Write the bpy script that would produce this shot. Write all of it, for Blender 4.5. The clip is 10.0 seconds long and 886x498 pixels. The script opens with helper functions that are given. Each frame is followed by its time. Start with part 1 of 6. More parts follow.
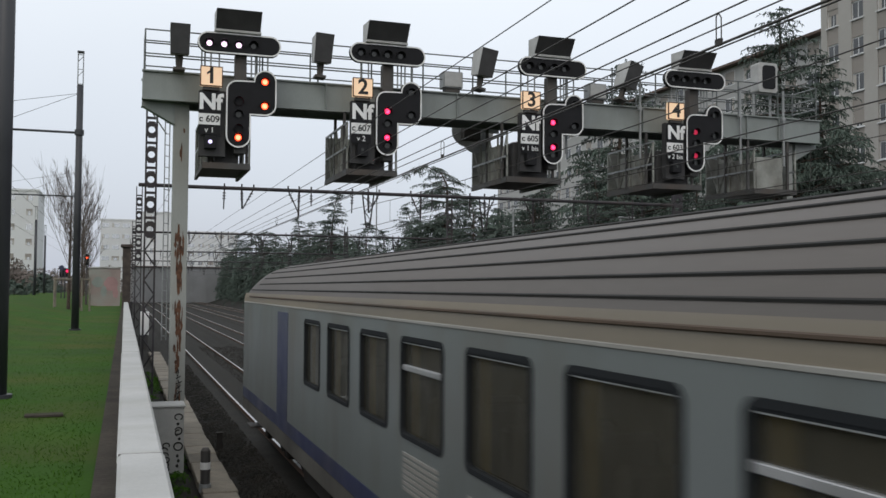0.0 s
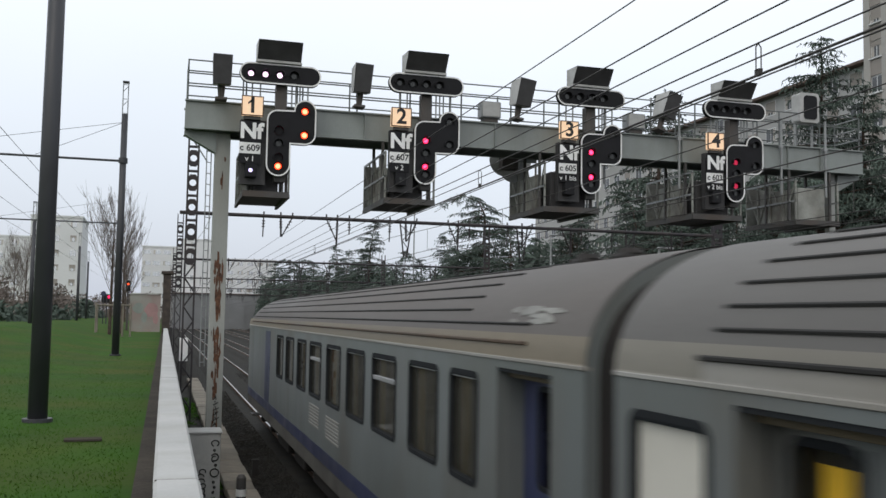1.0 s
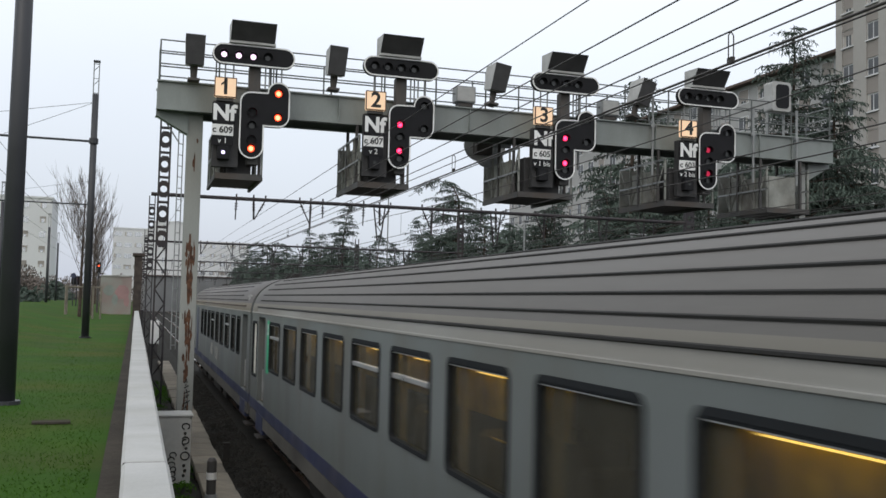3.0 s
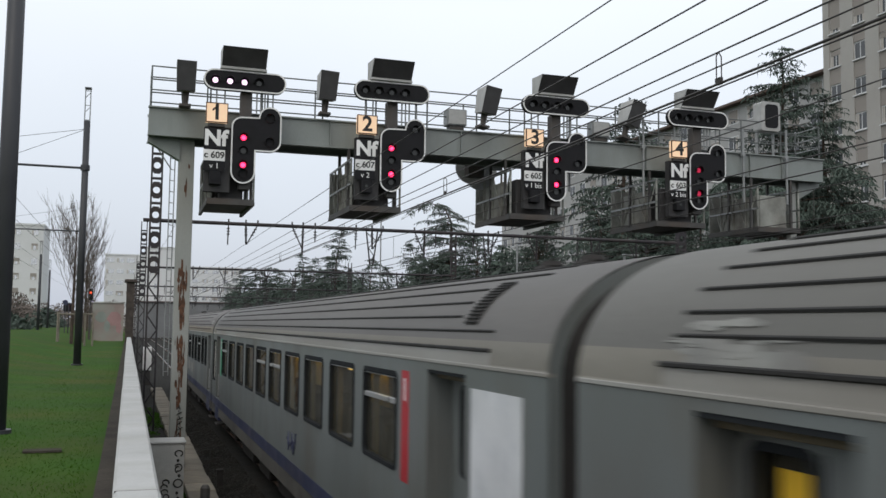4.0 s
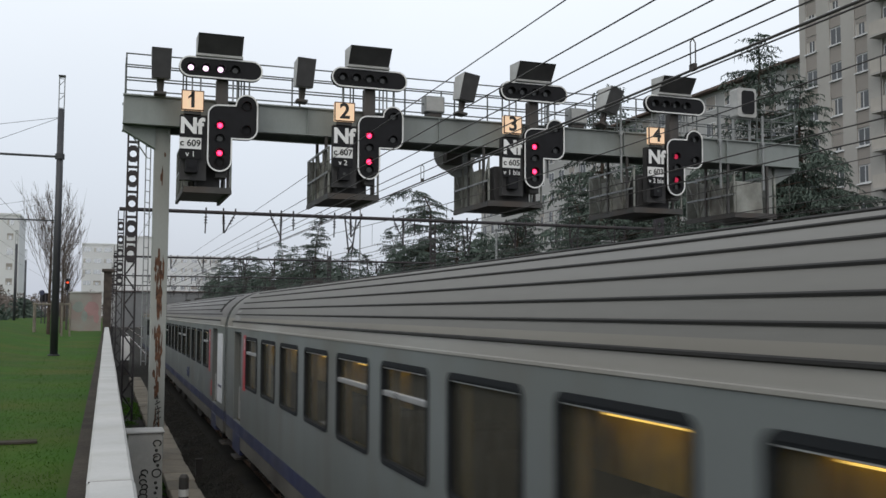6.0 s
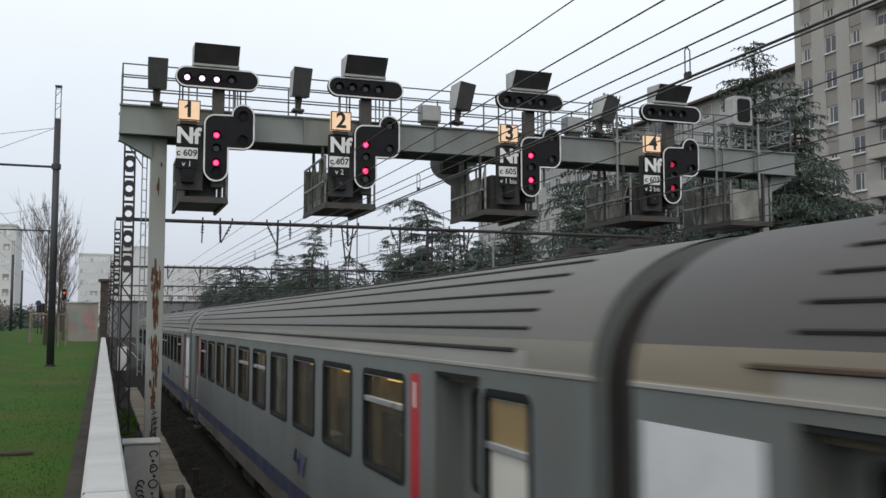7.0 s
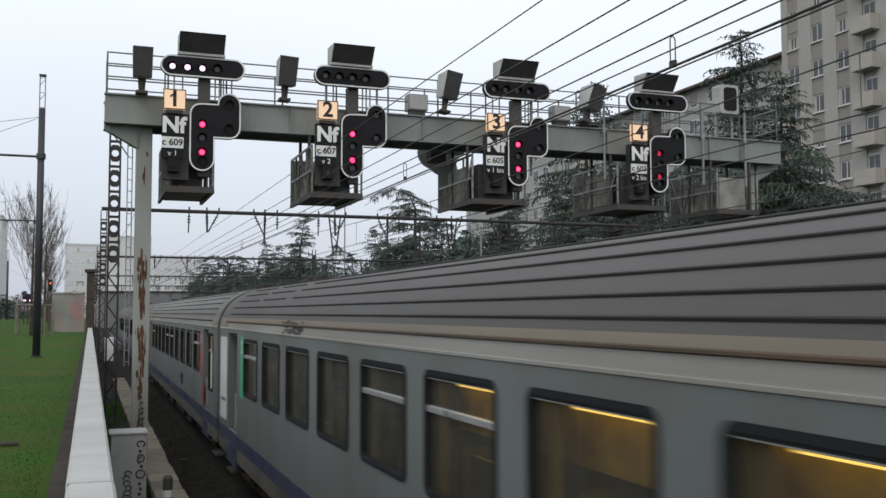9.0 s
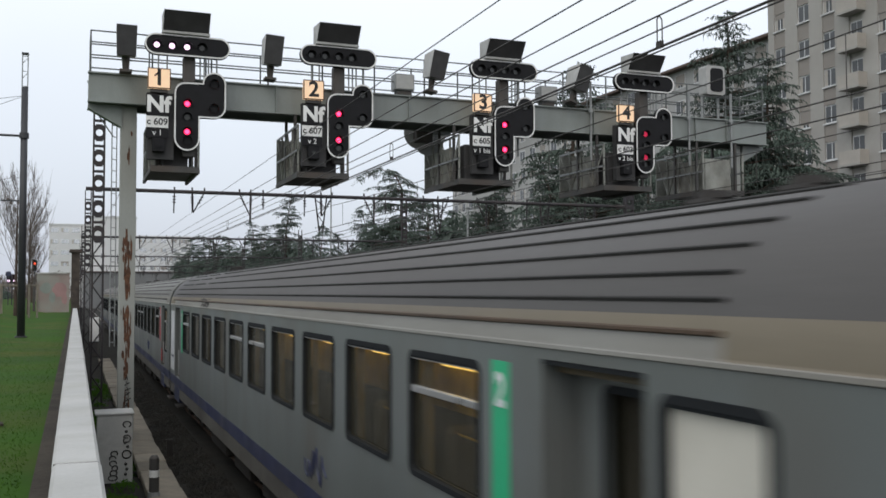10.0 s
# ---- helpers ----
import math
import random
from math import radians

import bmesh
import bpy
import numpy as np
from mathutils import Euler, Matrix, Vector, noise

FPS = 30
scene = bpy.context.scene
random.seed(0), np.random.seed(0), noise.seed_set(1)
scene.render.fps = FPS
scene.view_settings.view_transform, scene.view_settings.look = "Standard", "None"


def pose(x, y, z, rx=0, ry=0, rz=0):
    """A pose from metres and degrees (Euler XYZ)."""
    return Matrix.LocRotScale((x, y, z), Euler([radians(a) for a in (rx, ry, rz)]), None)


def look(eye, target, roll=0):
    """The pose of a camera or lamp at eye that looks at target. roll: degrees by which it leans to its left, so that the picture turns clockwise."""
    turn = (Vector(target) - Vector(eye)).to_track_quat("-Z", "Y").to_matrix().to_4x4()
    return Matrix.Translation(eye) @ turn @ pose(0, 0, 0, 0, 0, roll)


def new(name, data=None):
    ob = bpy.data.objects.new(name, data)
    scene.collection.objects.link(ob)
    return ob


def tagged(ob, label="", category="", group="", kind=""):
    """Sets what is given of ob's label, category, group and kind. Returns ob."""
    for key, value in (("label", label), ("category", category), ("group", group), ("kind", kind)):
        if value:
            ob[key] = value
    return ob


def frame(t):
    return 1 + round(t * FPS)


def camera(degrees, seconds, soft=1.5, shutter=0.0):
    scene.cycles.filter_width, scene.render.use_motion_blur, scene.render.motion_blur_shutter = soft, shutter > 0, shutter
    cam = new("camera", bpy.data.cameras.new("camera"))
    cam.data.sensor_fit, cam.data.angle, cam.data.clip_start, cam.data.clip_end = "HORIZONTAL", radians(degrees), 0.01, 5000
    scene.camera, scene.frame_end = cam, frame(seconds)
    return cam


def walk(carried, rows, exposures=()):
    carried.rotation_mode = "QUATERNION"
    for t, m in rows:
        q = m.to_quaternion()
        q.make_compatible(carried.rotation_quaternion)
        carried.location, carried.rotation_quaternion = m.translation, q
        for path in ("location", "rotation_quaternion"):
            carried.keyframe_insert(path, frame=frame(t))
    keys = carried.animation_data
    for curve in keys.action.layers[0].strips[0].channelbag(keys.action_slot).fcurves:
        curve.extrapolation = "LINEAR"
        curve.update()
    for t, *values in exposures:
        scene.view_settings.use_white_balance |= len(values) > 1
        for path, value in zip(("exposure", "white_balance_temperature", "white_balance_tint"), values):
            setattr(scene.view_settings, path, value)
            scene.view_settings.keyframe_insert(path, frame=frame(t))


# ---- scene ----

SPEED = (-4.133, 9.406, -0.1168, 0.00312)      # where the first coupling stands along the track


# small departures from that even braking: seconds, metres
EASE = ((0.0, 0.94), (0.5, 0.37), (1.0, 0.42), (1.5, 0.29), (2.0, 0.30), (2.5, 0.01), (4.0, 0.17), (4.5, -0.03), (5.0, 0.1), (5.5, -0.04), (7.0, 0.18), (7.5, 0.02), (8.0, 0.13), (8.5, -0.045), (9.0, 0.05), (9.5, -0.145), (10.0, -0.08))


def along(t):
    return sum(c * t ** k for k, c in enumerate(SPEED)) + float(np.interp(t, [e[0] for e in EASE], [e[1] for e in EASE]))


EYE = (0.0, 0.0, 3.5)
PATH = [
    (0.0, -18.372, 2.435, -0.355),
    (0.5, -17.498, 2.631, -0.711),
    (1.0, -16.163, 4.165, -0.920),
    (1.5, -18.844, 3.259, -0.883),
    (2.0, -18.713, 2.814, -1.491),
    (2.5, -17.824, 2.720, -1.510),
    (4.0, -18.190, 4.644, -0.658),
    (4.5, -18.751, 4.292, -0.372),
    (5.0, -19.136, 3.865, -0.134),
    (5.5, -19.327, 3.702, -0.285),
    (7.0, -19.622, 4.428, -0.006),
    (7.5, -19.518, 4.301, 0.051),
    (8.0, -20.154, 4.098, 0.040),
    (8.5, -20.333, 4.116, -0.083),
    (9.0, -20.367, 3.774, 0.197),
    (9.5, -20.659, 3.658, 0.125),
    (10.0, -21.186, 2.594, 0.192),
]
cam = camera(50.06, 10.0, soft=1.5, shutter=0.5)


def sway(t):
    """The hand-held camera drifts a few centimetres sideways over the shot."""
    return float(np.interp(t, (0.0, 2.5, 4.5, 5.5, 7.5, 9.0), (-0.09, -0.075, -0.058, -0.037, -0.012, 0.0)))


walk(cam, [(t, pose(EYE[0] + sway(t), EYE[1], EYE[2], 90 + p, r, y + 1.95 * sway(t))) for t, y, p, r in PATH], exposures=[(t, e, 6270, 7.5) for t, e in ((0.0, -0.14), (0.5, 0.0), (2.5, 0.0), (4.0, -0.07), (4.5, -0.15), (5.0, -0.13), (5.5, -0.12), (7.0, -0.06), (9.0, -0.04), (10.0, 0.0))])

# ---- world and light: an overcast winter afternoon ----
world = bpy.data.worlds.new("overcast")
scene.world = world
world.use_nodes = True
wn = world.node_tree
for n in list(wn.nodes):
    wn.nodes.remove(n)


def wnode(kind, **values):
    n = wn.nodes.new(kind)
    for k, v in values.items():
        n.inputs[k].default_value = v
    return n


sky = wn.nodes.new("ShaderNodeTexSky")
sky.sky_type = "NISHITA"
sky.sun_disc = False
sky.sun_elevation = radians(40)
sky.sun_rotation = radians(210)
sky.dust_density = 5
geo = wn.nodes.new("ShaderNodeTexCoord")
sep = wn.nodes.new("ShaderNodeSeparateXYZ")
wn.links.new(geo.outputs["Generated"], sep.inputs[0])
ramp = wn.nodes.new("ShaderNodeValToRGB")
ramp.color_ramp.elements[0].position, ramp.color_ramp.elements[0].color = 0.0, (0.60, 0.62, 0.70, 1)
ramp.color_ramp.elements[1].position, ramp.color_ramp.elements[1].color = 0.32, (0.98, 0.985, 1.0, 1)
wn.links.new(sep.outputs["Z"], ramp.inputs[0])
cloud = wnode("ShaderNodeTexNoise", Scale=2.2, Detail=4.0, Roughness=0.5)
wn.links.new(geo.outputs["Generated"], cloud.inputs["Vector"])
cmap = wnode("ShaderNodeMapRange")
cmap.inputs["To Min"].default_value, cmap.inputs["To Max"].default_value = 0.93, 1.07
wn.links.new(cloud.outputs["Fac"], cmap.inputs["Value"])
mul = wn.nodes.new("ShaderNodeVectorMath")
mul.operation = "SCALE"
wn.links.new(ramp.outputs[0], mul.inputs[0])
wn.links.new(cmap.outputs[0], mul.inputs["Scale"])
bg1 = wnode("ShaderNodeBackground", Strength=0.03)
bg2 = wnode("ShaderNodeBackground", Strength=0.98)
wn.links.new(sky.outputs[0], bg1.inputs["Color"])
wn.links.new(mul.outputs[0], bg2.inputs["Color"])
addn = wn.nodes.new("ShaderNodeAddShader")
wout = wn.nodes.new("ShaderNodeOutputWorld")
wn.links.new(bg1.outputs[0], addn.inputs[0])
wn.links.new(bg2.outputs[0], addn.inputs[1])
wn.links.new(addn.outputs[0], wout.inputs["Surface"])

sun = new("sun", bpy.data.lights.new("sun", "SUN"))
sun.data.energy, sun.data.angle, sun.data.color = 0.35, radians(25), (1.0, 0.97, 0.92)
sun.matrix_world = look((-30, -40, 60), (0, 0, 0))


# ---- materials ----
def mat(name, color, rough=0.6, metal=0.0, vary=0.15, scale=4.0, fine=60.0, bump=0.15, dirt=None, dirt_amount=0.5,
        emit=None, strength=0.0, spec=0.5, stretch=(1, 1, 1), dirt_scale=1.2, random_hue=0.0):
    """A surface with two scales of tone, an optional stain colour and fine relief."""
    m = bpy.data.materials.new(name)
    m.use_nodes = True
    t = m.node_tree
    b = t.nodes["Principled BSDF"]
    b.inputs["Roughness"].default_value, b.inputs["Metallic"].default_value = rough, metal
    b.inputs["Specular IOR Level"].default_value = spec
    co = t.nodes.new("ShaderNodeTexCoord")
    mp = t.nodes.new("ShaderNodeMapping")
    mp.inputs["Scale"].default_value = stretch
    t.links.new(co.outputs["Object"], mp.inputs["Vector"])

    def tex(s, detail=5.0):
        n = t.nodes.new("ShaderNodeTexNoise")
        n.inputs["Scale"].default_value, n.inputs["Detail"].default_value = s, detail
        t.links.new(mp.outputs[0], n.inputs["Vector"])
        return n

    def mix(kind, a, c, fac):
        n = t.nodes.new("ShaderNodeMix")
        n.data_type, n.blend_type = "RGBA", kind
        for sock, v in ((n.inputs[6], a), (n.inputs[7], c), (n.inputs[0], fac)):
            if isinstance(v, (tuple, float)):
                sock.default_value = v
            else:
                t.links.new(v, sock)
        return n.outputs[2]

    def span(src, lo, hi, a=0.3, c=0.7):
        n = t.nodes.new("ShaderNodeMapRange")
        for k, v in (("From Min", a), ("From Max", c), ("To Min", lo), ("To Max", hi)):
            n.inputs[k].default_value = v
        t.links.new(src, n.inputs["Value"])
        return n.outputs[0]

    big, small = tex(scale), tex(fine, 3.0)
    base = (*color, 1.0)
    low = tuple(c * (1 - vary) for c in color) + (1.0,)
    high = tuple(min(1.0, c * (1 + vary)) for c in color) + (1.0,)
    col = mix("MIX", low, high, span(big.outputs["Fac"], 0.0, 1.0))
    col = mix("MULTIPLY", col, (0.75, 0.75, 0.75, 1.0), span(small.outputs["Fac"], 0.0, vary * 2))
    if random_hue:
        info = t.nodes.new("ShaderNodeObjectInfo")
        hs = t.nodes.new("ShaderNodeHueSaturation")
        t.links.new(col, hs.inputs["Color"])
        t.links.new(span(info.outputs["Random"], 1 - random_hue, 1 + random_hue, 0, 1), hs.inputs["Value"])
        col = hs.outputs[0]
    if dirt:
        stain = tex(dirt_scale, 8.0)
        col = mix("MIX", col, (*dirt, 1.0), span(stain.outputs["Fac"], 0.0, dirt_amount, 0.45, 0.75))
    t.links.new(col, b.inputs["Base Color"])
    t.links.new(span(big.outputs["Fac"], max(0.02, rough - 0.1), min(1, rough + 0.12)), b.inputs["Roughness"])
    if bump:
        bn = t.nodes.new("ShaderNodeBump")
        bn.inputs["Strength"].default_value, bn.inputs["Distance"].default_value = bump, 0.01
        t.links.new(small.outputs["Fac"], bn.inputs["Height"])
        t.links.new(bn.outputs[0], b.inputs["Normal"])
    if emit:
        b.inputs["Emission Color"].default_value = (*emit, 1)
        b.inputs["Emission Strength"].default_value = strength
    return m


def glass(name, tint, rough=0.03, dust=0.30):
    """A thin pane: clear glass with a mirror gloss that grows at a glance."""
    m = bpy.data.materials.new(name)
    m.use_nodes = True
    t = m.node_tree
    for n in list(t.nodes):
        t.nodes.remove(n)
    tr, gl = t.nodes.new("ShaderNodeBsdfTransparent"), t.nodes.new("ShaderNodeBsdfGlossy")
    tr.inputs["Color"].default_value = (*tint, 1)
    gl.inputs["Roughness"].default_value = rough
    fr = t.nodes.new("ShaderNodeFresnel")
    fr.inputs["IOR"].default_value = 1.45
    mx, out = t.nodes.new("ShaderNodeMixShader"), t.nodes.new("ShaderNodeOutputMaterial")
    # a film of brake dust, streaked downwards
    co, mp, nz, mr = (t.nodes.new("ShaderNode" + k) for k in ("TexCoord", "Mapping", "TexNoise", "MapRange"))
    mp.inputs["Scale"].default_value = (1, 9, 0.7)
    nz.inputs["Scale"].default_value, nz.inputs["Detail"].default_value = 1.6, 6
    t.links.new(co.outputs["Object"], mp.inputs["Vector"])
    t.links.new(mp.outputs[0], nz.inputs["Vector"])
    t.links.new(nz.outputs["Fac"], mr.inputs["Value"])
    for k, v in (("From Min", 0.3), ("From Max", 0.75), ("To Min", dust * 0.6), ("To Max", dust * 1.5)):
        mr.inputs[k].default_value = v
    df, m2 = t.nodes.new("ShaderNodeBsdfDiffuse"), t.nodes.new("ShaderNodeMixShader")
    df.inputs["Color"].default_value = (0.125, 0.115, 0.085, 1)
    t.links.new(mr.outputs[0], m2.inputs[0])
    t.links.new(tr.outputs[0], m2.inputs[1])
    t.links.new(df.outputs[0], m2.inputs[2])
    t.links.new(fr.outputs[0], mx.inputs[0])
    t.links.new(m2.outputs[0], mx.inputs[1])
    t.links.new(gl.outputs[0], mx.inputs[2])
    t.links.new(mx.outputs[0], out.inputs["Surface"])
    return m


M = {}
M["grass"] = mat("grass_soil", (0.032, 0.079, 0.008), 0.95, vary=0.25, scale=0.6, fine=30, bump=0.4, dirt=(0.066, 0.074, 0.014), dirt_amount=0.85, dirt_scale=0.4, spec=0.1)
M["blade"] = mat("grass_blade", (0.042, 0.100, 0.010), 0.8, vary=0.2, scale=0.5, fine=9, bump=0, spec=0.1)
M["dirt"] = mat("bare_earth", (0.055, 0.048, 0.04), 0.95, vary=0.4, scale=1.5, fine=25, bump=0.8, spec=0.1)
M["ballast"] = mat("ballast", (0.027, 0.026, 0.023), 0.95, vary=0.5, scale=2, fine=28, bump=1.0, dirt=(0.03, 0.024, 0.018), spec=0.15)
M["coping"] = mat("coping_concrete", (0.43, 0.43, 0.42), 0.85, vary=0.12, scale=1.3, fine=45, bump=0.3, dirt=(0.3, 0.29, 0.26), dirt_amount=0.5, dirt_scale=1.7)
M["concrete"] = mat("old_concrete", (0.47, 0.47, 0.45), 0.9, vary=0.2, scale=1.3, fine=40, bump=0.4, dirt=(0.14, 0.13, 0.11), dirt_amount=0.7)
M["slab"] = mat("trough_concrete", (0.225, 0.198, 0.158), 0.9, vary=0.3, scale=2, fine=40, bump=0.4, dirt=(0.1, 0.09, 0.07), dirt_amount=0.7, random_hue=0.2)
M["gantry"] = mat("grey_green_steel_paint", (0.232, 0.254, 0.244), 0.55, vary=0.14, scale=0.9, fine=30, bump=0.1, dirt=(0.16, 0.165, 0.15), dirt_amount=0.6, dirt_scale=1.6, stretch=(1, 1, 0.35))
M["post"] = mat("rusting_steel_paint", (0.30, 0.31, 0.29), 0.6, vary=0.14, scale=1.2, fine=30, bump=0.2, dirt=(0.16, 0.14, 0.11), dirt_amount=0.5, stretch=(1, 1, 0.3))
M["rust"] = mat("rust", (0.105, 0.05, 0.028), 0.95, vary=0.6, scale=9, fine=40, bump=0.8, dirt=(0.05, 0.03, 0.02), dirt_amount=0.7, dirt_scale=14)
M["steel"] = mat("galvanised_steel", (0.27, 0.28, 0.28), 0.5, 0.3, vary=0.2, scale=3, fine=50, bump=0.1)
M["handrail"] = mat("dull_grey_handrail_paint", (0.12, 0.13, 0.128), 0.6, 0.2, vary=0.2, scale=3, fine=50, bump=0.1)
M["darksteel"] = mat("dark_steel", (0.06, 0.058, 0.056), 0.65, vary=0.3, scale=3, fine=40, bump=0.2, dirt=(0.08, 0.05, 0.03), dirt_amount=0.5)
M["mast"] = mat("brown_black_mast_paint", (0.03, 0.026, 0.03), 0.7, vary=0.3, scale=3, fine=40, bump=0.2, dirt=(0.05, 0.034, 0.026), dirt_amount=0.5)
M["cage"] = mat("weathered_cage_sheet", (0.27, 0.275, 0.25), 0.8, vary=0.35, scale=2, fine=30, bump=0.3, dirt=(0.05, 0.032, 0.02), dirt_amount=0.8)
M["black"] = mat("black_signal_enamel", (0.015, 0.015, 0.017), 0.7, vary=0.3, scale=4, fine=50, bump=0.05, spec=0.2)
M["hood"] = mat("lamp_hood_paint", (0.045, 0.044, 0.045), 0.75, vary=0.3, scale=4, fine=40, bump=0.1)
M["hoodside"] = mat("pale_hood_paint", (0.42, 0.42, 0.41), 0.6, vary=0.15, scale=3, fine=40, bump=0.1, dirt=(0.2, 0.19, 0.17), dirt_amount=0.6)
M["white"] = mat("white_enamel", (0.78, 0.78, 0.77), 0.5, vary=0.06, scale=3, fine=40, bump=0.05, dirt=(0.5, 0.48, 0.44), dirt_amount=0.5)
M["ink"] = mat("black_lettering", (0.012, 0.012, 0.012), 0.6, vary=0.1, bump=0)
M["number"] = mat("backlit_number_plate", (0.36, 0.27, 0.2), 0.5, vary=0.12, scale=7, emit=(1.0, 0.66, 0.40), strength=0.72, bump=0)
M["lamp_red"] = mat("lit_red_lens", (0.5, 0.01, 0.04), 0.3, emit=(1.0, 0.012, 0.09), strength=2.2, bump=0)
M["lamp_red_core"] = mat("lit_red_lens_core", (0.8, 0.2, 0.3), 0.3, emit=(1.0, 0.045, 0.17), strength=2.6, bump=0)
M["lamp_amber"] = mat("lit_amber_lens", (0.8, 0.2, 0.05), 0.3, emit=(1.0, 0.045, 0.008), strength=3.2, bump=0)
M["lamp_amber_core"] = mat("lit_amber_lens_core", (0.9, 0.7, 0.4), 0.3, emit=(1.0, 0.20, 0.09), strength=3.6, bump=0)
M["lamp_white"] = mat("lit_white_lens", (0.9, 0.7, 0.85), 0.3, emit=(1.0, 0.66, 0.9), strength=1.7, bump=0)
M["lamp_violet"] = mat("lit_violet_lens", (0.6, 0.5, 0.9), 0.3, emit=(0.72, 0.62, 1.0), strength=1.6, bump=0)
M["lamp_red_dim"] = mat("red_lens_seen_off_axis", (0.3, 0.01, 0.03), 0.3, emit=(1.0, 0.008, 0.10), strength=0.42, bump=0)
M["lens"] = mat("dark_lens", (0.02, 0.022, 0.02), 0.15, vary=0.2, bump=0)
M["body"] = mat("grey_blue_coach_paint", (0.136, 0.150, 0.148), 0.42, vary=0.08, scale=0.5, fine=20, bump=0.05, dirt=(0.105, 0.098, 0.084), dirt_amount=0.75, dirt_scale=1.3, stretch=(1, 0.9, 0.35))
M["cream"] = mat("rust_dusted_cantrail_paint", (0.195, 0.165, 0.118), 0.62, vary=0.14, scale=0.6, fine=14, bump=0.1, dirt=(0.125, 0.115, 0.105), dirt_amount=0.7, dirt_scale=0.8, stretch=(1, 0.2, 1))
M["beige"] = mat("grey_beige_cantrail_paint", (0.195, 0.183, 0.155), 0.62, vary=0.14, scale=0.6, fine=14, bump=0.1, dirt=(0.14, 0.128, 0.11), dirt_amount=0.7, dirt_scale=0.8, stretch=(1, 0.2, 1))
M["palegrey"] = mat("pale_grey_band_paint", (0.29, 0.285, 0.265), 0.5, vary=0.1, scale=0.6, fine=14, bump=0.05, dirt=(0.155, 0.13, 0.10), dirt_amount=0.8, dirt_scale=0.9, stretch=(1, 0.2, 1))
M["gutter"] = mat("rusty_gutter_paint", (0.075, 0.048, 0.03), 0.7, vary=0.3, scale=1, bump=0)
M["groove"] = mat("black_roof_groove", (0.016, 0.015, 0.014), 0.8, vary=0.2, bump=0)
M["blue"] = mat("dark_blue_band_paint", (0.027, 0.034, 0.085), 0.45, vary=0.12, scale=1, fine=20, bump=0.05, dirt=(0.05, 0.05, 0.07), dirt_amount=0.5)
M["red_stripe"] = mat("red_stripe_paint", (0.38, 0.016, 0.026), 0.45, vary=0.12, scale=2, fine=20, bump=0)
M["green_stripe"] = mat("green_stripe_paint", (0.03, 0.40, 0.19), 0.45, vary=0.12, scale=2, fine=20, bump=0)
for key, tone in (("roof_lead", (0.108, 0.095, 0.085)), ("roof_second", (0.124, 0.117, 0.109)), ("roof_third", (0.136, 0.132, 0.119)), ("roof_fourth", (0.076, 0.070, 0.067))):
    M[key] = mat("sooty_paint_" + key, tone, 0.62, vary=0.16, scale=0.5, fine=14, bump=0.12, dirt=tuple(c * 0.62 for c in tone), dirt_amount=0.7, dirt_scale=0.6, stretch=(1, 0.25, 1.5))
M["worn"] = mat("bleached_roof_paint", (0.25, 0.25, 0.232), 0.7, vary=0.25, scale=3, fine=20, bump=0.1, dirt=(0.15, 0.14, 0.13), dirt_amount=0.9, dirt_scale=4)
M["soot"] = mat("soot_smear", (0.062, 0.058, 0.053), 0.9, vary=0.4, scale=4, bump=0)
M["door_glow"] = mat("yellow_door_glow_paint", (0.75, 0.45, 0.02), 0.5, vary=0.1, scale=2, bump=0)
M["poster"] = mat("white_door_vinyl", (0.62, 0.63, 0.64), 0.4, vary=0.06, scale=2, fine=20, bump=0, dirt=(0.42, 0.44, 0.47), dirt_amount=0.7, dirt_scale=3)
M["gasket"] = mat("black_window_rubber", (0.018, 0.020, 0.022), 0.85, vary=0.1, bump=0, spec=0.12)
M["alu"] = mat("aluminium_bar", (0.42, 0.42, 0.42), 0.35, 0.6, vary=0.1, bump=0)
M["skirt"] = mat("grimy_skirt_paint", (0.09, 0.085, 0.075), 0.8, vary=0.3, scale=1.5, fine=20, bump=0.1, dirt=(0.03, 0.027, 0.023), dirt_amount=0.8)
M["under"] = mat("underframe_grime", (0.022, 0.019, 0.017), 0.9, vary=0.4, scale=2, fine=20, bump=0.4)
M["interior"] = mat("brown_panelling", (0.085, 0.066, 0.034), 0.7, vary=0.2, scale=1.5, fine=20, bump=0)
# yellow of the reflector panels added behind the lit windows
M["glow_yellow"] = mat("yellow_glow_reflector", (0.34, 0.235, 0.03), 0.8, vary=0.3, scale=5, fine=30, bump=0.1)
M["seat"] = mat("brown_moquette", (0.038, 0.033, 0.026), 0.9, vary=0.25, scale=4, fine=40, bump=0.2)
M["curtain"] = mat("ochre_curtain", (0.22, 0.155, 0.04), 0.9, vary=0.3, scale=6, fine=40, bump=0.2, stretch=(1, 4, 0.2))
M["amber_pane"] = mat("amber_toilet_pane", (0.26, 0.18, 0.08), 0.4, vary=0.1, bump=0)
M["frosted"] = mat("frosted_white_pane", (0.58, 0.56, 0.49), 0.5, vary=0.06, scale=2, bump=0)
M["tube"] = mat("warm_light_tube", (0.9, 0.7, 0.3), 0.5, emit=(1.0, 0.62, 0.14), strength=2.2, bump=0)
# unseen glowing strip added to light the reflector panels
M["trough"] = mat("warm_hidden_strip", (0.9, 0.7, 0.3), 0.5, emit=(1.0, 0.66, 0.06), strength=8.0, bump=0)
M["glass"] = glass("tinted_coach_glass", (0.8, 0.8, 0.76))
M["rail"] = mat("rusty_rail", (0.13, 0.08, 0.055), 0.7, 0.3, vary=0.3, scale=4, fine=40, bump=0.2)
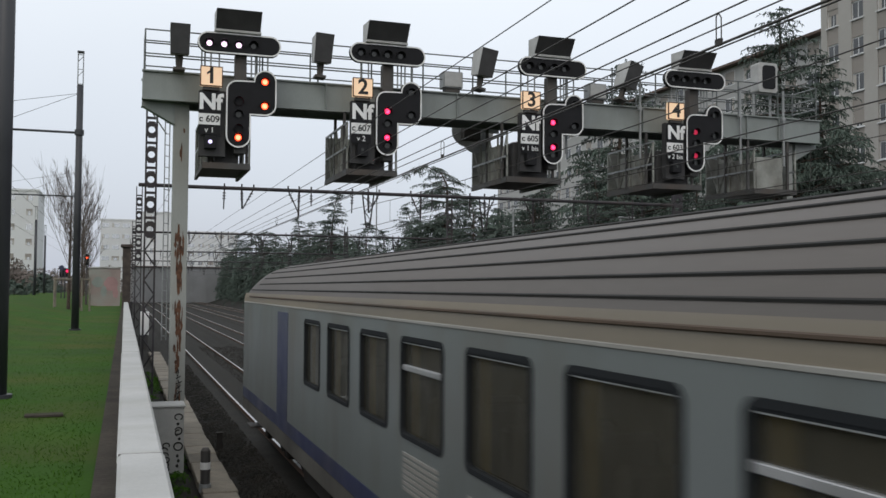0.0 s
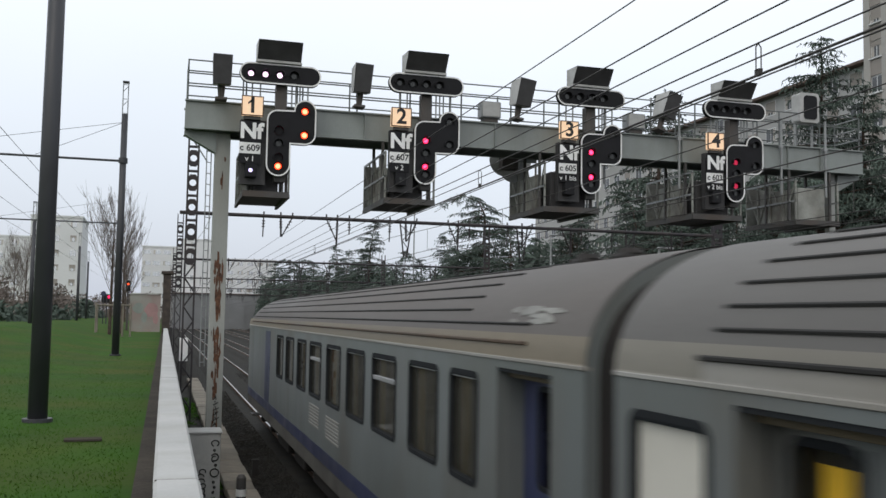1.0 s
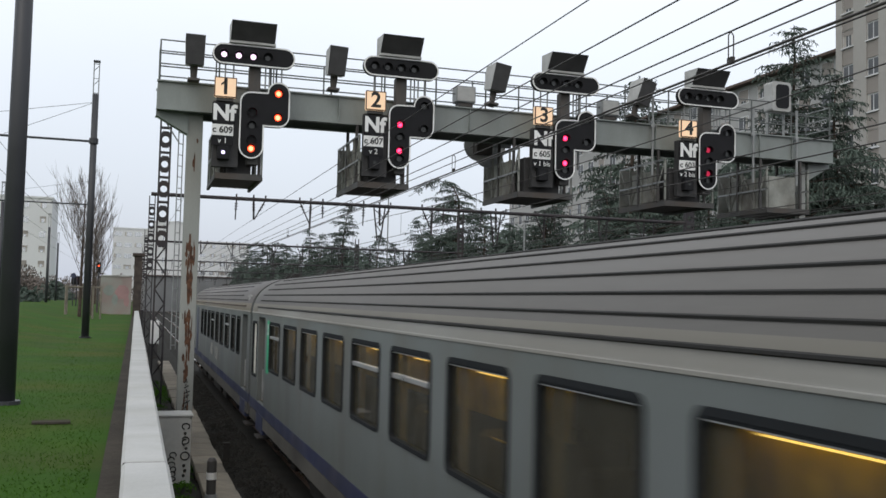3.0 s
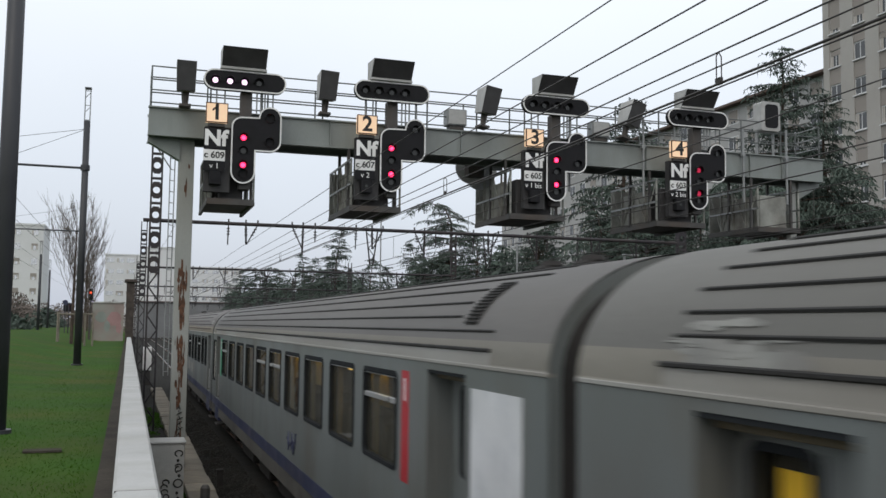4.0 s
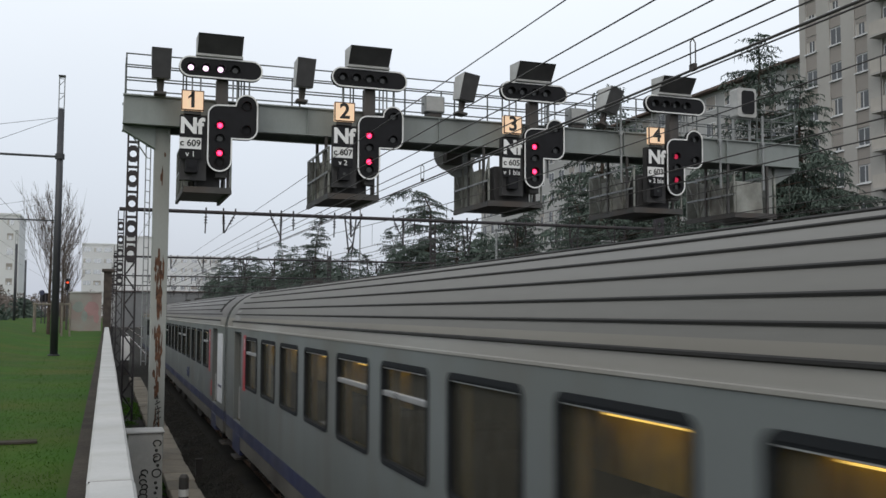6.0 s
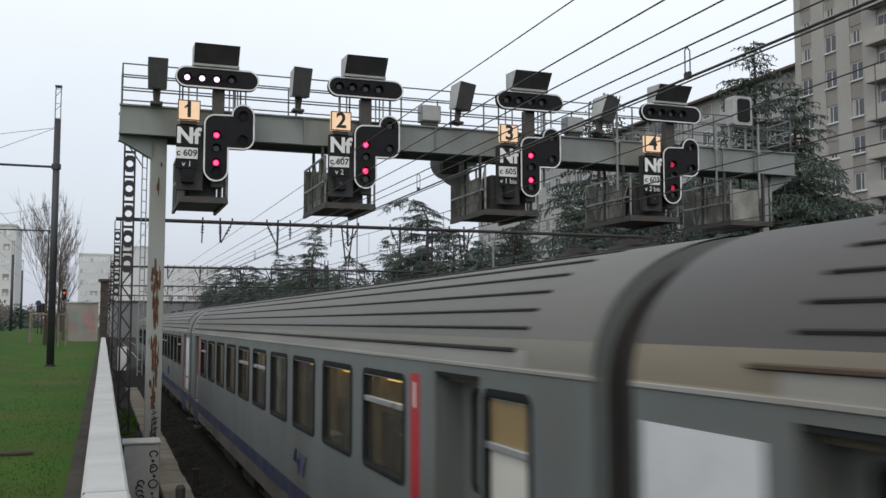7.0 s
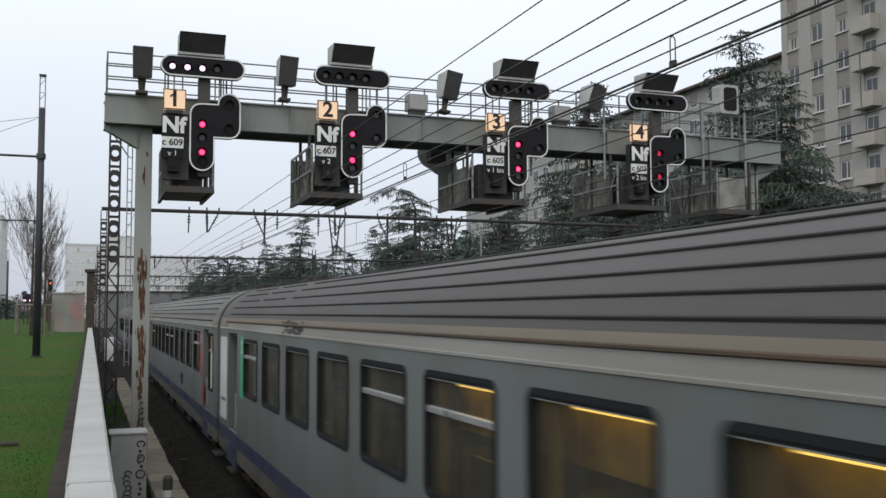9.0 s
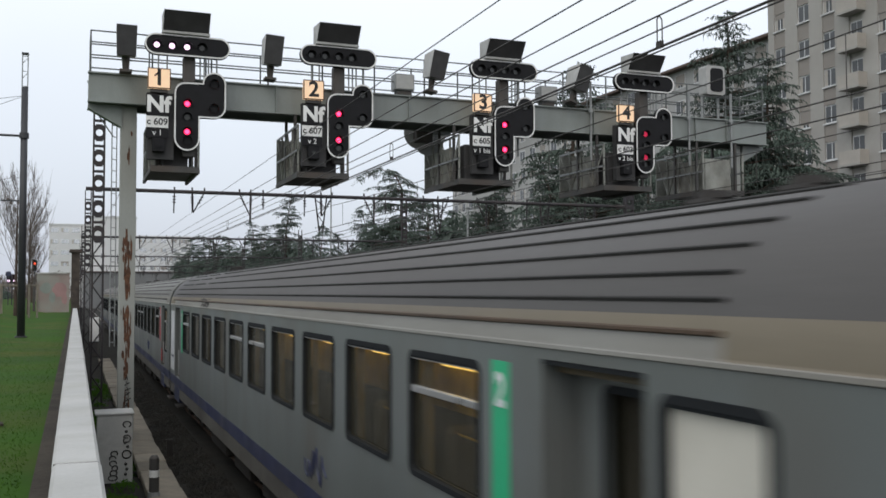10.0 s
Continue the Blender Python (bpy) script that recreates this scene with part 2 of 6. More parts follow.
M["railhead"] = mat("polished_railhead", (0.5, 0.49, 0.48), 0.3, 0.9, vary=0.1, bump=0)
M["sleeper"] = mat("sleeper_concrete", (0.034, 0.031, 0.027), 0.9, vary=0.3, scale=3, fine=30, bump=0.4)
M["wire"] = mat("overhead_wire", (0.05, 0.045, 0.042), 0.5, 0.5, vary=0.1, bump=0)
M["pole"] = mat("anthracite_pole_paint", (0.035, 0.036, 0.042), 0.5, vary=0.15, scale=2, bump=0)
M["bark"] = mat("bark", (0.07, 0.05, 0.038), 0.95, vary=0.4, scale=5, fine=30, bump=0.8)
M["needle"] = mat("cedar_needles", (0.078, 0.101, 0.084), 0.9, vary=0.3, scale=0.8, fine=6, bump=0, spec=0.15)
M["twig"] = mat("bare_twigs", (0.14, 0.115, 0.10), 0.95, vary=0.3, bump=0)
M["render1"] = mat("cream_facade_render", (0.395, 0.38, 0.355), 0.9, vary=0.1, scale=0.15, fine=3, bump=0, dirt=(0.32, 0.30, 0.275), dirt_amount=0.6, dirt_scale=0.25)
M["render2"] = mat("white_facade_render", (0.65, 0.655, 0.66), 0.9, vary=0.05, scale=0.1, fine=2, bump=0, dirt=(0.53, 0.535, 0.535), dirt_amount=0.5, dirt_scale=0.1)
M["render3"] = mat("grey_facade_render", (0.40, 0.40, 0.39), 0.9, vary=0.08, scale=0.1, fine=2, bump=0, dirt=(0.3, 0.295, 0.285), dirt_amount=0.6, dirt_scale=0.1)
M["shed"] = mat("grey_far_wall", (0.20, 0.205, 0.21), 0.9, vary=0.12, scale=0.2, fine=3, bump=0, dirt=(0.14, 0.145, 0.145), dirt_amount=0.6, dirt_scale=0.15)
M["spandrel"] = mat("grey_brown_spandrel", (0.29, 0.265, 0.24), 0.9, vary=0.1, scale=0.3, bump=0)
M["shutter"] = mat("pale_roller_shutter", (0.42, 0.39, 0.35), 0.7, vary=0.1, scale=1, bump=0)
M["tile"] = mat("brown_roof_tiles", (0.12, 0.085, 0.07), 0.9, vary=0.25, scale=0.5, fine=6, bump=0.3)
# pale mirror-like panes, imitating haze over the far flats' windows
M["skypane"] = mat("haze_pale_pane", (0.62, 0.64, 0.66), 0.15, 0.7, vary=0.15, scale=0.5, bump=0)
M["pane"] = mat("facade_pane", (0.07, 0.075, 0.08), 0.08, vary=0.3, scale=0.5, bump=0)
M["mural"] = mat("painted_wall", (0.29, 0.235, 0.215), 0.9, vary=0.15, scale=0.4, fine=10, bump=0.2, dirt=(0.26, 0.33, 0.29), dirt_amount=0.8, dirt_scale=0.5)
M["mural_green"] = mat("faded_green_paint", (0.235, 0.262, 0.238), 0.9, vary=0.2, scale=1, bump=0)
M["mural_pink"] = mat("faded_pink_paint", (0.33, 0.205, 0.2), 0.9, vary=0.2, scale=1, bump=0)
M["brickpier"] = mat("sooty_brick", (0.075, 0.06, 0.052), 0.95, vary=0.4, scale=3, fine=12, bump=0.5)


# ---- building blocks ----
def root(name, m, label, category, group="", kind=""):
    ob = new(name)
    ob.matrix_basis = m
    return tagged(ob, label, category, group, kind)


def mesh_of(name, bm, *materials, smooth=False):
    me = bpy.data.meshes.new(name)
    bm.to_mesh(me)
    bm.free()
    for m in materials:
        me.materials.append(m)
    if smooth:
        for p in me.polygons:
            p.use_smooth = True
    return me


def part(name, bm, material, parent, label="", smooth=False):
    """One mesh object under a thing or a part; bm may be a finished mesh."""
    me = bm if isinstance(bm, bpy.types.Mesh) else mesh_of(name, bm, material, smooth=smooth)
    ob = new(name, me)
    ob.parent = parent
    return tagged(ob, label)


def thing(name, bm, material, label, category, group="", kind="", smooth=False, m=None):
    ob = new(name, mesh_of(name, bm, material, smooth=smooth))
    if m is not None:
        ob.matrix_basis = m
    return tagged(ob, label, category, group, kind)


def box(bm, x0, x1, y0, y1, z0, z1, bevel=0.0):
    made = bmesh.ops.create_cube(bm, size=1.0)["verts"]
    for v in made:
        v.co = Vector(((x0 + x1) / 2 + v.co.x * (x1 - x0), (y0 + y1) / 2 + v.co.y * (y1 - y0), (z0 + z1) / 2 + v.co.z * (z1 - z0)))
    if bevel:
        edges = {e for v in made for e in v.link_edges}
        bmesh.ops.bevel(bm, geom=list(edges), offset=bevel, segments=1, affect="EDGES")
    return bm


def rod(bm, a, b, r, r2=None, n=8):
    a, b = Vector(a), Vector(b)
    d = b - a
    made = bmesh.ops.create_cone(bm, cap_ends=True, segments=n, radius1=r, radius2=r if r2 is None else r2, depth=d.length)["verts"]
    bmesh.ops.transform(bm, matrix=Matrix.Translation((a + b) / 2) @ d.to_track_quat("Z", "Y").to_matrix().to_4x4(), verts=made)
    return bm


def B(*args, **kw):
    return box(bmesh.new(), *args, **kw)


def C(*args, **kw):
    return rod(bmesh.new(), *args, **kw)


def prism(bm, outline, y0, y1):
    """A solid from an outline in x, z, between two depths."""
    f = [bm.verts.new((x, y0, z)) for x, z in outline]
    k = [bm.verts.new((x, y1, z)) for x, z in outline]
    n = len(f)
    bm.faces.new(f), bm.faces.new(k[::-1])
    for i in range(n):
        bm.faces.new((f[i], k[i], k[(i + 1) % n], f[(i + 1) % n]))
    bmesh.ops.recalc_face_normals(bm, faces=bm.faces[:])
    return bm


def band(bm, outline, width, y0, y1):
    """A flat rim along the inside of a closed outline in x, z."""
    n = len(outline)
    pts = [Vector((x, z)) for x, z in outline]
    area = sum(pts[i].cross(pts[(i + 1) % n]) for i in range(n))
    inner = []
    for i in range(n):
        a, b, c = pts[i - 1], pts[i], pts[(i + 1) % n]
        d1, d2 = (b - a).normalized(), (c - b).normalized()
        n1, n2 = Vector((-d1.y, d1.x)), Vector((-d2.y, d2.x))
        nn = (n1 + n2).normalized() * (1 if area > 0 else -1)
        inner.append(b + nn * (width / max(0.5, nn.dot(n1) * (1 if area > 0 else -1))))
    rings = [[bm.verts.new((p.x, y, p.y)) for p in ring] for ring, y in ((pts, y1), (pts, y0), (inner, y0), (inner, y1))]
    for k in range(4):
        r, s = rings[k], rings[(k + 1) % 4]
        for i in range(n):
            bm.faces.new((r[i], r[(i + 1) % n], s[(i + 1) % n], s[i]))
    bmesh.ops.recalc_face_normals(bm, faces=bm.faces[:])
    return bm


def arc(cx, cz, r, a0, a1, n=8):
    return [(cx + r * math.cos(radians(a0 + (a1 - a0) * i / n)), cz + r * math.sin(radians(a0 + (a1 - a0) * i / n))) for i in range(n + 1)]


def rounded(x0, x1, z0, z1, r, n=5):
    return (arc(x1 - r, z1 - r, r, 0, 90, n) + arc(x0 + r, z1 - r, r, 90, 180, n)
            + arc(x0 + r, z0 + r, r, 180, 270, n) + arc(x1 - r, z0 + r, r, 270, 360, n))


def letters(text, size, material, parent, x, y, z, name="lettering", bold=0.0):
    """Raised lettering that faces towards -y, centred at x, z."""
    cu = bpy.data.curves.new("text", "FONT")
    cu.offset = bold
    cu.body, cu.size, cu.extrude, cu.align_x, cu.align_y = text, size, 0.003, "CENTER", "CENTER"
    tmp = bpy.data.objects.new("text", cu)
    scene.collection.objects.link(tmp)
    me = bpy.data.meshes.new_from_object(tmp.evaluated_get(bpy.context.evaluated_depsgraph_get()))
    bpy.data.objects.remove(tmp)
    # one part for each character: islands that overlap sideways belong together
    link = list(range(len(me.vertices)))

    def top(i):
        while link[i] != i:
            link[i] = link[link[i]]
            i = link[i]
        return i

    for e in me.edges:
        link[top(e.vertices[0])] = top(e.vertices[1])
    spans = {}
    for v in me.vertices:
        s = spans.setdefault(top(v.index), [v.co.x, v.co.x])
        s[0], s[1] = min(s[0], v.co.x), max(s[1], v.co.x)
    groups = []
    for a, b in sorted(spans.values()):
        if groups and a < groups[-1][1] - 0.25 * min(b - a, groups[-1][1] - groups[-1][0]):
            groups[-1][1] = max(b, groups[-1][1])
        else:
            groups.append([a, b])
    for a, b in groups:
        bm = bmesh.new()
        seen = {}
        for f in me.polygons:
            mid = sum(spans[top(f.vertices[0])]) / 2
            if a <= mid <= b:
                for i in f.vertices:
                    if i not in seen:
                        seen[i] = bm.verts.new(me.vertices[i].co)
                if len({seen[i] for i in f.vertices}) == len(f.vertices):
                    bm.faces.new([seen[i] for i in f.vertices])
        bm.transform(pose(x, y, z, 90, 0, 0))
        part(name, bm, material, parent)
    bpy.data.meshes.remove(me)


def sheet(name, xs, ys, height, material, label, category):
    """Ground as one grid; height(x, y) gives its level."""
    verts = [(x, y, height(x, y)) for y in ys for x in xs]
    w = len(xs)
    faces = [(j * w + i, j * w + i + 1, (j + 1) * w + i + 1, (j + 1) * w + i) for j in range(len(ys) - 1) for i in range(w - 1)]
    me = bpy.data.meshes.new(name)
    me.from_pydata(verts, [], faces)
    me.materials.append(material)
    for p in me.polygons:
        p.use_smooth = True
    return tagged(new(name, me), label, category, kind="structure")


# ---- ground, retaining wall and tracks ----
GRASS_Z, BED_Z = 2.05, -0.25
TRACKS = (4.01, 7.85, 12.4, 17.0)


def ground_level(x, y):
    z = BED_Z + 0.06 * noise.noise((x * 0.4, y * 0.4, 0))
    if x > 19.5:
        z += min(1.4, (x - 19.5) * 0.35)
    return z


xs = [0.06 + 0.4 * i for i in range(60)] + [26, 32, 45, 70, 120, 200, 400, 1200, 3000]
ys = [-3000, -900, -300, -120, -60, -30, -12] + [-6 + 0.8 * i for i in range(70)] + [55 + 6 * i for i in range(30)] + [260, 330, 500, 900, 2000, 4000]
ground = sheet("ground", xs, ys, ground_level, M["ballast"], "grey-brown stone ballast and trackside ground", "ground")


def lawn_level(x, y):
    rise = 0.0
    if x < -2.2:
        rise = min(0.75, (-2.2 - x) * 0.16) * min(1.0, max(0.0, (y - 15) / 30))
    return GRASS_Z + rise + 0.025 * noise.noise((x * 0.8, y * 0.5, 3))


xl = [-3000, -1000, -300, -120, -60, -35] + [-25 + 0.5 * i for i in range(51)][:-1] + [-0.05]
lawn = sheet("lawn_ground", xl, ys, lawn_level, M["grass"], "green lawn beside the tram line", "lawn")
tagged(thing("dirt_strip", B(-0.28, -0.06, -3, 75, GRASS_Z - 0.3, GRASS_Z + 0.05), M["dirt"], "strip of bare earth along the wall", "earth strip"), kind="structure")

wall = root("retaining_wall", pose(0, 0, 0), "low concrete retaining wall with a pale coping", "wall", kind="structure")
part("wall_body", B(-0.05, 0.11, -70, 260, BED_Z - 0.6, 2.42), M["concrete"], wall)
COPE = mesh_of("coping_slab", B(-0.115, 0.155, 0.0, 9.53, 2.42, 2.5, bevel=0.02), M["coping"])
JOINT = mesh_of("coping_joint", B(-0.105, 0.145, -0.05, 0.0, 2.42, 2.496), M["dirt"])
for i in range(-7, 8):
    part("coping_slab", COPE, None, wall).location = (0.004 * (i % 2), 6.08 + i * 9.58, 0.003 * (i % 3))
    part("coping_joint", JOINT, None, wall).location = (0, 6.08 + i * 9.58, 0)


def track(xc):
    t = root("railway_track", pose(xc, 0, 0), "worn railway track on concrete sleepers in ballast", "railway track", "parallel tracks", "structure")
    bed = bmesh.new()
    prism(bed, [(-1.75, -0.3), (1.75, -0.3), (1.3, -0.121), (-1.3, -0.121)], -70, 260)
    part("ballast_bed", bed, M["ballast"], t)
    for s in (-0.7535, 0.7535):
        r = bmesh.new()
        prism(r, [(s - 0.07, -0.15), (s + 0.07, -0.15), (s + 0.07, -0.135), (s + 0.012, -0.12), (s + 0.012, -0.045), (s + 0.033, -0.035), (s + 0.033, -0.006), (s - 0.033, -0.006), (s - 0.033, -0.035), (s - 0.012, -0.045), (s - 0.012, -0.12), (s - 0.07, -0.135)], -70, 260)
        rail = part("rail", r, M["rail"], t)
        part("railhead", B(s - 0.027, s + 0.027, -70, 260, -0.005, 0.0), M["railhead"], rail)
    me = mesh_of("sleeper", B(-1.25, 1.25, -0.13, 0.13, -0.3, -0.124, bevel=0.004), M["sleeper"])
    for i in range(90):
        part("sleeper", me, None, t).location = (0, 8 + i * 0.6, 0)


for xc in TRACKS:
    track(xc)

def ballast_stones():
    """Loose broken stone lying along the near track, in one mesh."""
    rnd = random.Random(17)
    vs, fs = [], []
    for x0, x1, y0, y1, count in ((1.9, 2.8, 9, 46, 9000), (4.2, 6.6, 24, 60, 6000)):
        for _ in range(count):
            x, y, r = rnd.uniform(x0, x1), y0 + (y1 - y0) * rnd.random() ** 1.5, rnd.uniform(0.02, 0.045)
            z = (-0.125 if x > 2.7 else -0.13 - max(0.0, 2.6 - x) * 0.18) + rnd.uniform(-0.01, 0.015)
            turn = rnd.uniform(0, 6.28)
            i = len(vs)
            for k in range(4):
                a = turn + k * 1.571 + rnd.uniform(-0.4, 0.4)
                vs.append((x + r * math.cos(a) * rnd.uniform(0.7, 1.3), y + r * math.sin(a) * rnd.uniform(0.7, 1.3), z + rnd.uniform(-0.3, 0.3) * r))
            vs.append((x, y, z + r * rnd.uniform(0.5, 1.0)))
            fs += [(i + k, i + (k + 1) % 4, i + 4) for k in range(4)]
    me = bpy.data.meshes.new("ballast_stones")
    me.from_pydata(vs, [], fs)
    me.materials.append(M["ballast"])
    tagged(new("ballast_stones", me), "loose dark broken stone between the rails", "ballast", kind="stuff")


ballast_stones()

trough = root("cable_trough", pose(0, 0, 0), "weathered concrete cable trough beside the track", "cable trough", kind="structure")
LID = mesh_of("trough_lid", B(-0.3, 0.3, 0, 0.98, -0.2, -0.04, bevel=0.015), M["slab"])
for i in range(45):
    ob = part("trough_lid", LID, None, trough)
    ob.location = (1.55 + random.uniform(-0.02, 0.02), 10 + i, random.uniform(-0.015, 0.015))
    ob.rotation_euler = (0, random.uniform(-0.015, 0.015), random.uniform(-0.015, 0.015))


# ---- signal gantry ----
GY = 24.0                            # front of the beam


def gantry():
    g = root("signal_gantry", pose(0, 0, 0), "grey-green steel signal gantry with handrails over four tracks", "signal gantry")
    # two plate girders, each a web between flanges
    for y in (GY, GY + 1.1):
        girder = part("girder", B(0.24, 20.3, y + 0.07, y + 0.09, 8.105, 8.775), M["gantry"], g)
        part("flange", B(0.22, 20.32, y, y + 0.16, 8.775, 8.81), M["gantry"], girder)
        part("flange", B(0.22, 20.32, y, y + 0.16, 8.08, 8.105), M["gantry"], girder)
    for x in (0.24, 20.27):
        part("end_plate", B(x, x + 0.03, GY + 0.1, GY + 1.16, 8.11, 8.77), M["gantry"], g)
    for x in (4.75, 8.35, 11.7, 14.05, 17.6, 18.75):
        part("web_stiffener", B(x - 0.012, x + 0.012, GY + 0.0, GY + 0.07, 8.105, 8.775), M["gantry"], g)
    part("walkway_grating", B(0.26, 20.26, GY + 0.17, GY + 1.08, 8.74, 8.77), M["darksteel"], g)
    for x, hw in ((1.18, 0.19), (19.4, 0.115)):
        p = bmesh.new()
        z0 = -0.3
        box(p, x - hw, x + hw, GY + 0.36, GY + 0.36 + 1.8 * hw, z0, 8.08, bevel=0.012)
        post = part("post", p, M["post"], g, "grey post with flaking paint and rust")
        b = bmesh.new()
        s = 1 if x < 10 else -1
        prism(b, [(x - 0.95 * s, 8.08), (x - 0.95 * s, 7.98), (x - 0.17 * s, 7.55), (x - 0.17 * s, 8.08)], GY + 0.3, GY + 0.6)
        part("bracket", b, M["gantry"], post)
        if x < 10:
            # flaked patches of rust down the face
            rnd = random.Random(4)
            rust = bmesh.new()
            for zc, h, n in ((4.2, 0.7, 46), (2.55, 0.55, 34), (1.75, 0.3, 12), (6.9, 0.08, 2), (7.4, 0.05, 1), (0.9, 0.2, 5)):
                for _ in range(n):
                    cx, cz = rnd.gauss(0.0, 0.045), zc + rnd.uniform(-h, h)
                    w, hh = rnd.uniform(0.008, 0.036), rnd.uniform(0.06, 0.26)
                    pts = [(x + cx + w * math.cos(a) * rnd.uniform(0.6, 1.2), cz + hh * math.sin(a) * rnd.uniform(0.6, 1.2)) for a in [i * 0.785 for i in range(8)]]
                    yy = GY + 0.354 - rnd.uniform(0, 0.004)
                    rust.faces.new([rust.verts.new((max(x - 0.185, min(x + 0.185, px)), yy, pz)) for px, pz in pts])
            tagged(part("rust_patch", rust, M["rust"], post, "patches of brown rust"), kind="stuff")
            # unreadable sprayed writing low on the post
            scrawl = bmesh.new()
            for i in range(9):
                z = 0.35 + i * 0.13
                rod(scrawl, (x - 0.03, GY + 0.35, z), (x + rnd.uniform(0.0, 0.13), GY + 0.35, z + rnd.uniform(0.02, 0.11)), 0.012, n=5)
                rod(scrawl, (x + 0.02, GY + 0.35, z + 0.1), (x + rnd.uniform(0.0, 0.12), GY + 0.35, z + rnd.uniform(0.0, 0.06)), 0.012, n=5)
            tagged(part("sprayed_mark", scrawl, M["ink"], post), kind="stuff")
    # handrails, front and back
    for y in (GY + 0.08, GY + 1.18):
        for z in (9.16, 9.49, 9.82):
            part("handrail", C((0.28, y, z), (20.2, y, z), 0.018, n=6), M["handrail"], g)
        n = 15
        for i in range(n):
            x = 0.28 + 19.9 * i / (n - 1)
            part("rail_post", C((x, y, 8.8), (x, y, 9.83), 0.022, n=6), M["handrail"], g)
    for z in (9.16, 9.49, 9.82):
        part("end_rail", C((0.28, GY + 0.08, z), (0.28, GY + 1.18, z), 0.018, n=6), M["steel"], g)
        part("end_rail", C((20.18, GY + 0.08, z), (20.18, GY + 1.18, z), 0.018, n=6), M["steel"], g)
    # ladder beside the post
    lad = bmesh.new()
    for dx in (0.0, 0.115):
        rod(lad, (0.80 + dx, GY + 0.5 + dx, 2.2), (0.80 + dx, GY + 0.5 + dx, 8.1), 0.014, n=5)
    for i in range(21):
        z = 2.3 + i * 0.28
        rod(lad, (0.80, GY + 0.5, z), (0.915, GY + 0.615, z), 0.011, n=5)
    part("ladder", lad, M["steel"], g)
    part("stay", C((0.35, GY + 0.55, 8.05), (0.82, GY + 0.55, 7.35), 0.018, n=5), M["steel"], g)
    return g


gantry()

TARGET = (arc(0.30, 0.30, 0.30, 180, 360, 12) + [(0.60, 0.82)]
          + arc(0.94, 1.10, 0.28, 270, 360, 6) + arc(0.94, 1.67, 0.28, 0, 180, 12) + arc(0.26, 1.40, 0.26, 90, 180, 6))
# added black discs that slide over always-lit lenses to switch the lamps
lamp_covers = []


def lens(parent, x, z, y, r, material, core=None, name="lamp"):
    ob = part(name, C((x, y + 0.04, z), (x, y - 0.012, z), r, r * 0.8, n=14), material, parent)
    if core:
        part("lamp_core", C((x, y - 0.012, z), (x, y - 0.02, z), r * 0.62, r * 0.4, n=12), core, ob)
    return ob


def service_cage(s, cl, cr, y0, y1):
    """A long service platform with railings, hung under the beam behind the target."""
    z0, z1 = 6.5, 7.75
    part("cage_floor", B(cl, cr, y0, y1, z0, z0 + 0.06), M["darksteel"], s)
    for x in (cl, cr - 0.05):
        part("cage_edge", B(x - 0.01, x + 0.06, y0 - 0.02, y1 + 0.02, z0 - 0.09, z0 - 0.002), M["darksteel"], s)
    part("cage_edge", B(cl, cr, y0 - 0.03, y0, z0 - 0.09, z0 + 0.06), M["darksteel"], s)
    n = 5
    for i in range(n):
        yy = y0 + (y1 - y0 - 0.05) * i / (n - 1)
        for x in (cl, cr - 0.04):
            part("cage_post", B(x, x + 0.045, yy, yy + 0.045, z0 + 0.06, z1), M["cage"], s)
        if i < n - 1:
            ye = y0 + (y1 - y0 - 0.05) * (i + 1) / (n - 1)
            part("cage_brace", C((cl + 0.02, yy, z0 + 0.08 if i % 2 else z1), (cl + 0.02, ye, z1 if i % 2 else z0 + 0.08), 0.02, n=5), M["cage"], s)
    for x in (cl, cr - 0.04):
        for z in (z0 + 0.62, z1):
            part("cage_rail", B(x, x + 0.04, y0, y1, z - 0.03, z + 0.02), M["steel"], s)
    part("cage_panel", B(cl + 0.045, cl + 0.06, y0 + 0.5, y1 - 0.6, z0 + 0.08, z1 - 0.25), M["cage"], s)
    part("cage_panel", B(cl + 0.05, cr - 0.05, y1 - 0.04, y1 - 0.02, z0 + 0.08, z1), M["cage"], s)
    part("case", B(cl + 0.3, cr - 0.25, y0 + 0.3, y0 + 0.9, z0 + 0.06, z0 + 1.05, bevel=0.02), M["hood"] if s.name.startswith("railway") else M["cage"], s)
    part("case", B(cl + 0.25, cr - 0.3, y0 + 1.3, y0 + 1.9, z0 + 0.06, z0 + 0.8, bevel=0.02), M["cage"], s)
    for x in (cl, cr - 0.07):
        part("hanger", B(x, x + 0.07, GY + 0.02, GY + 0.08, z0, 8.1), M["darksteel"], s)
        part("hanger", B(x, x + 0.07, GY + 1.13, GY + 1.2, z0, 8.1), M["darksteel"], s)


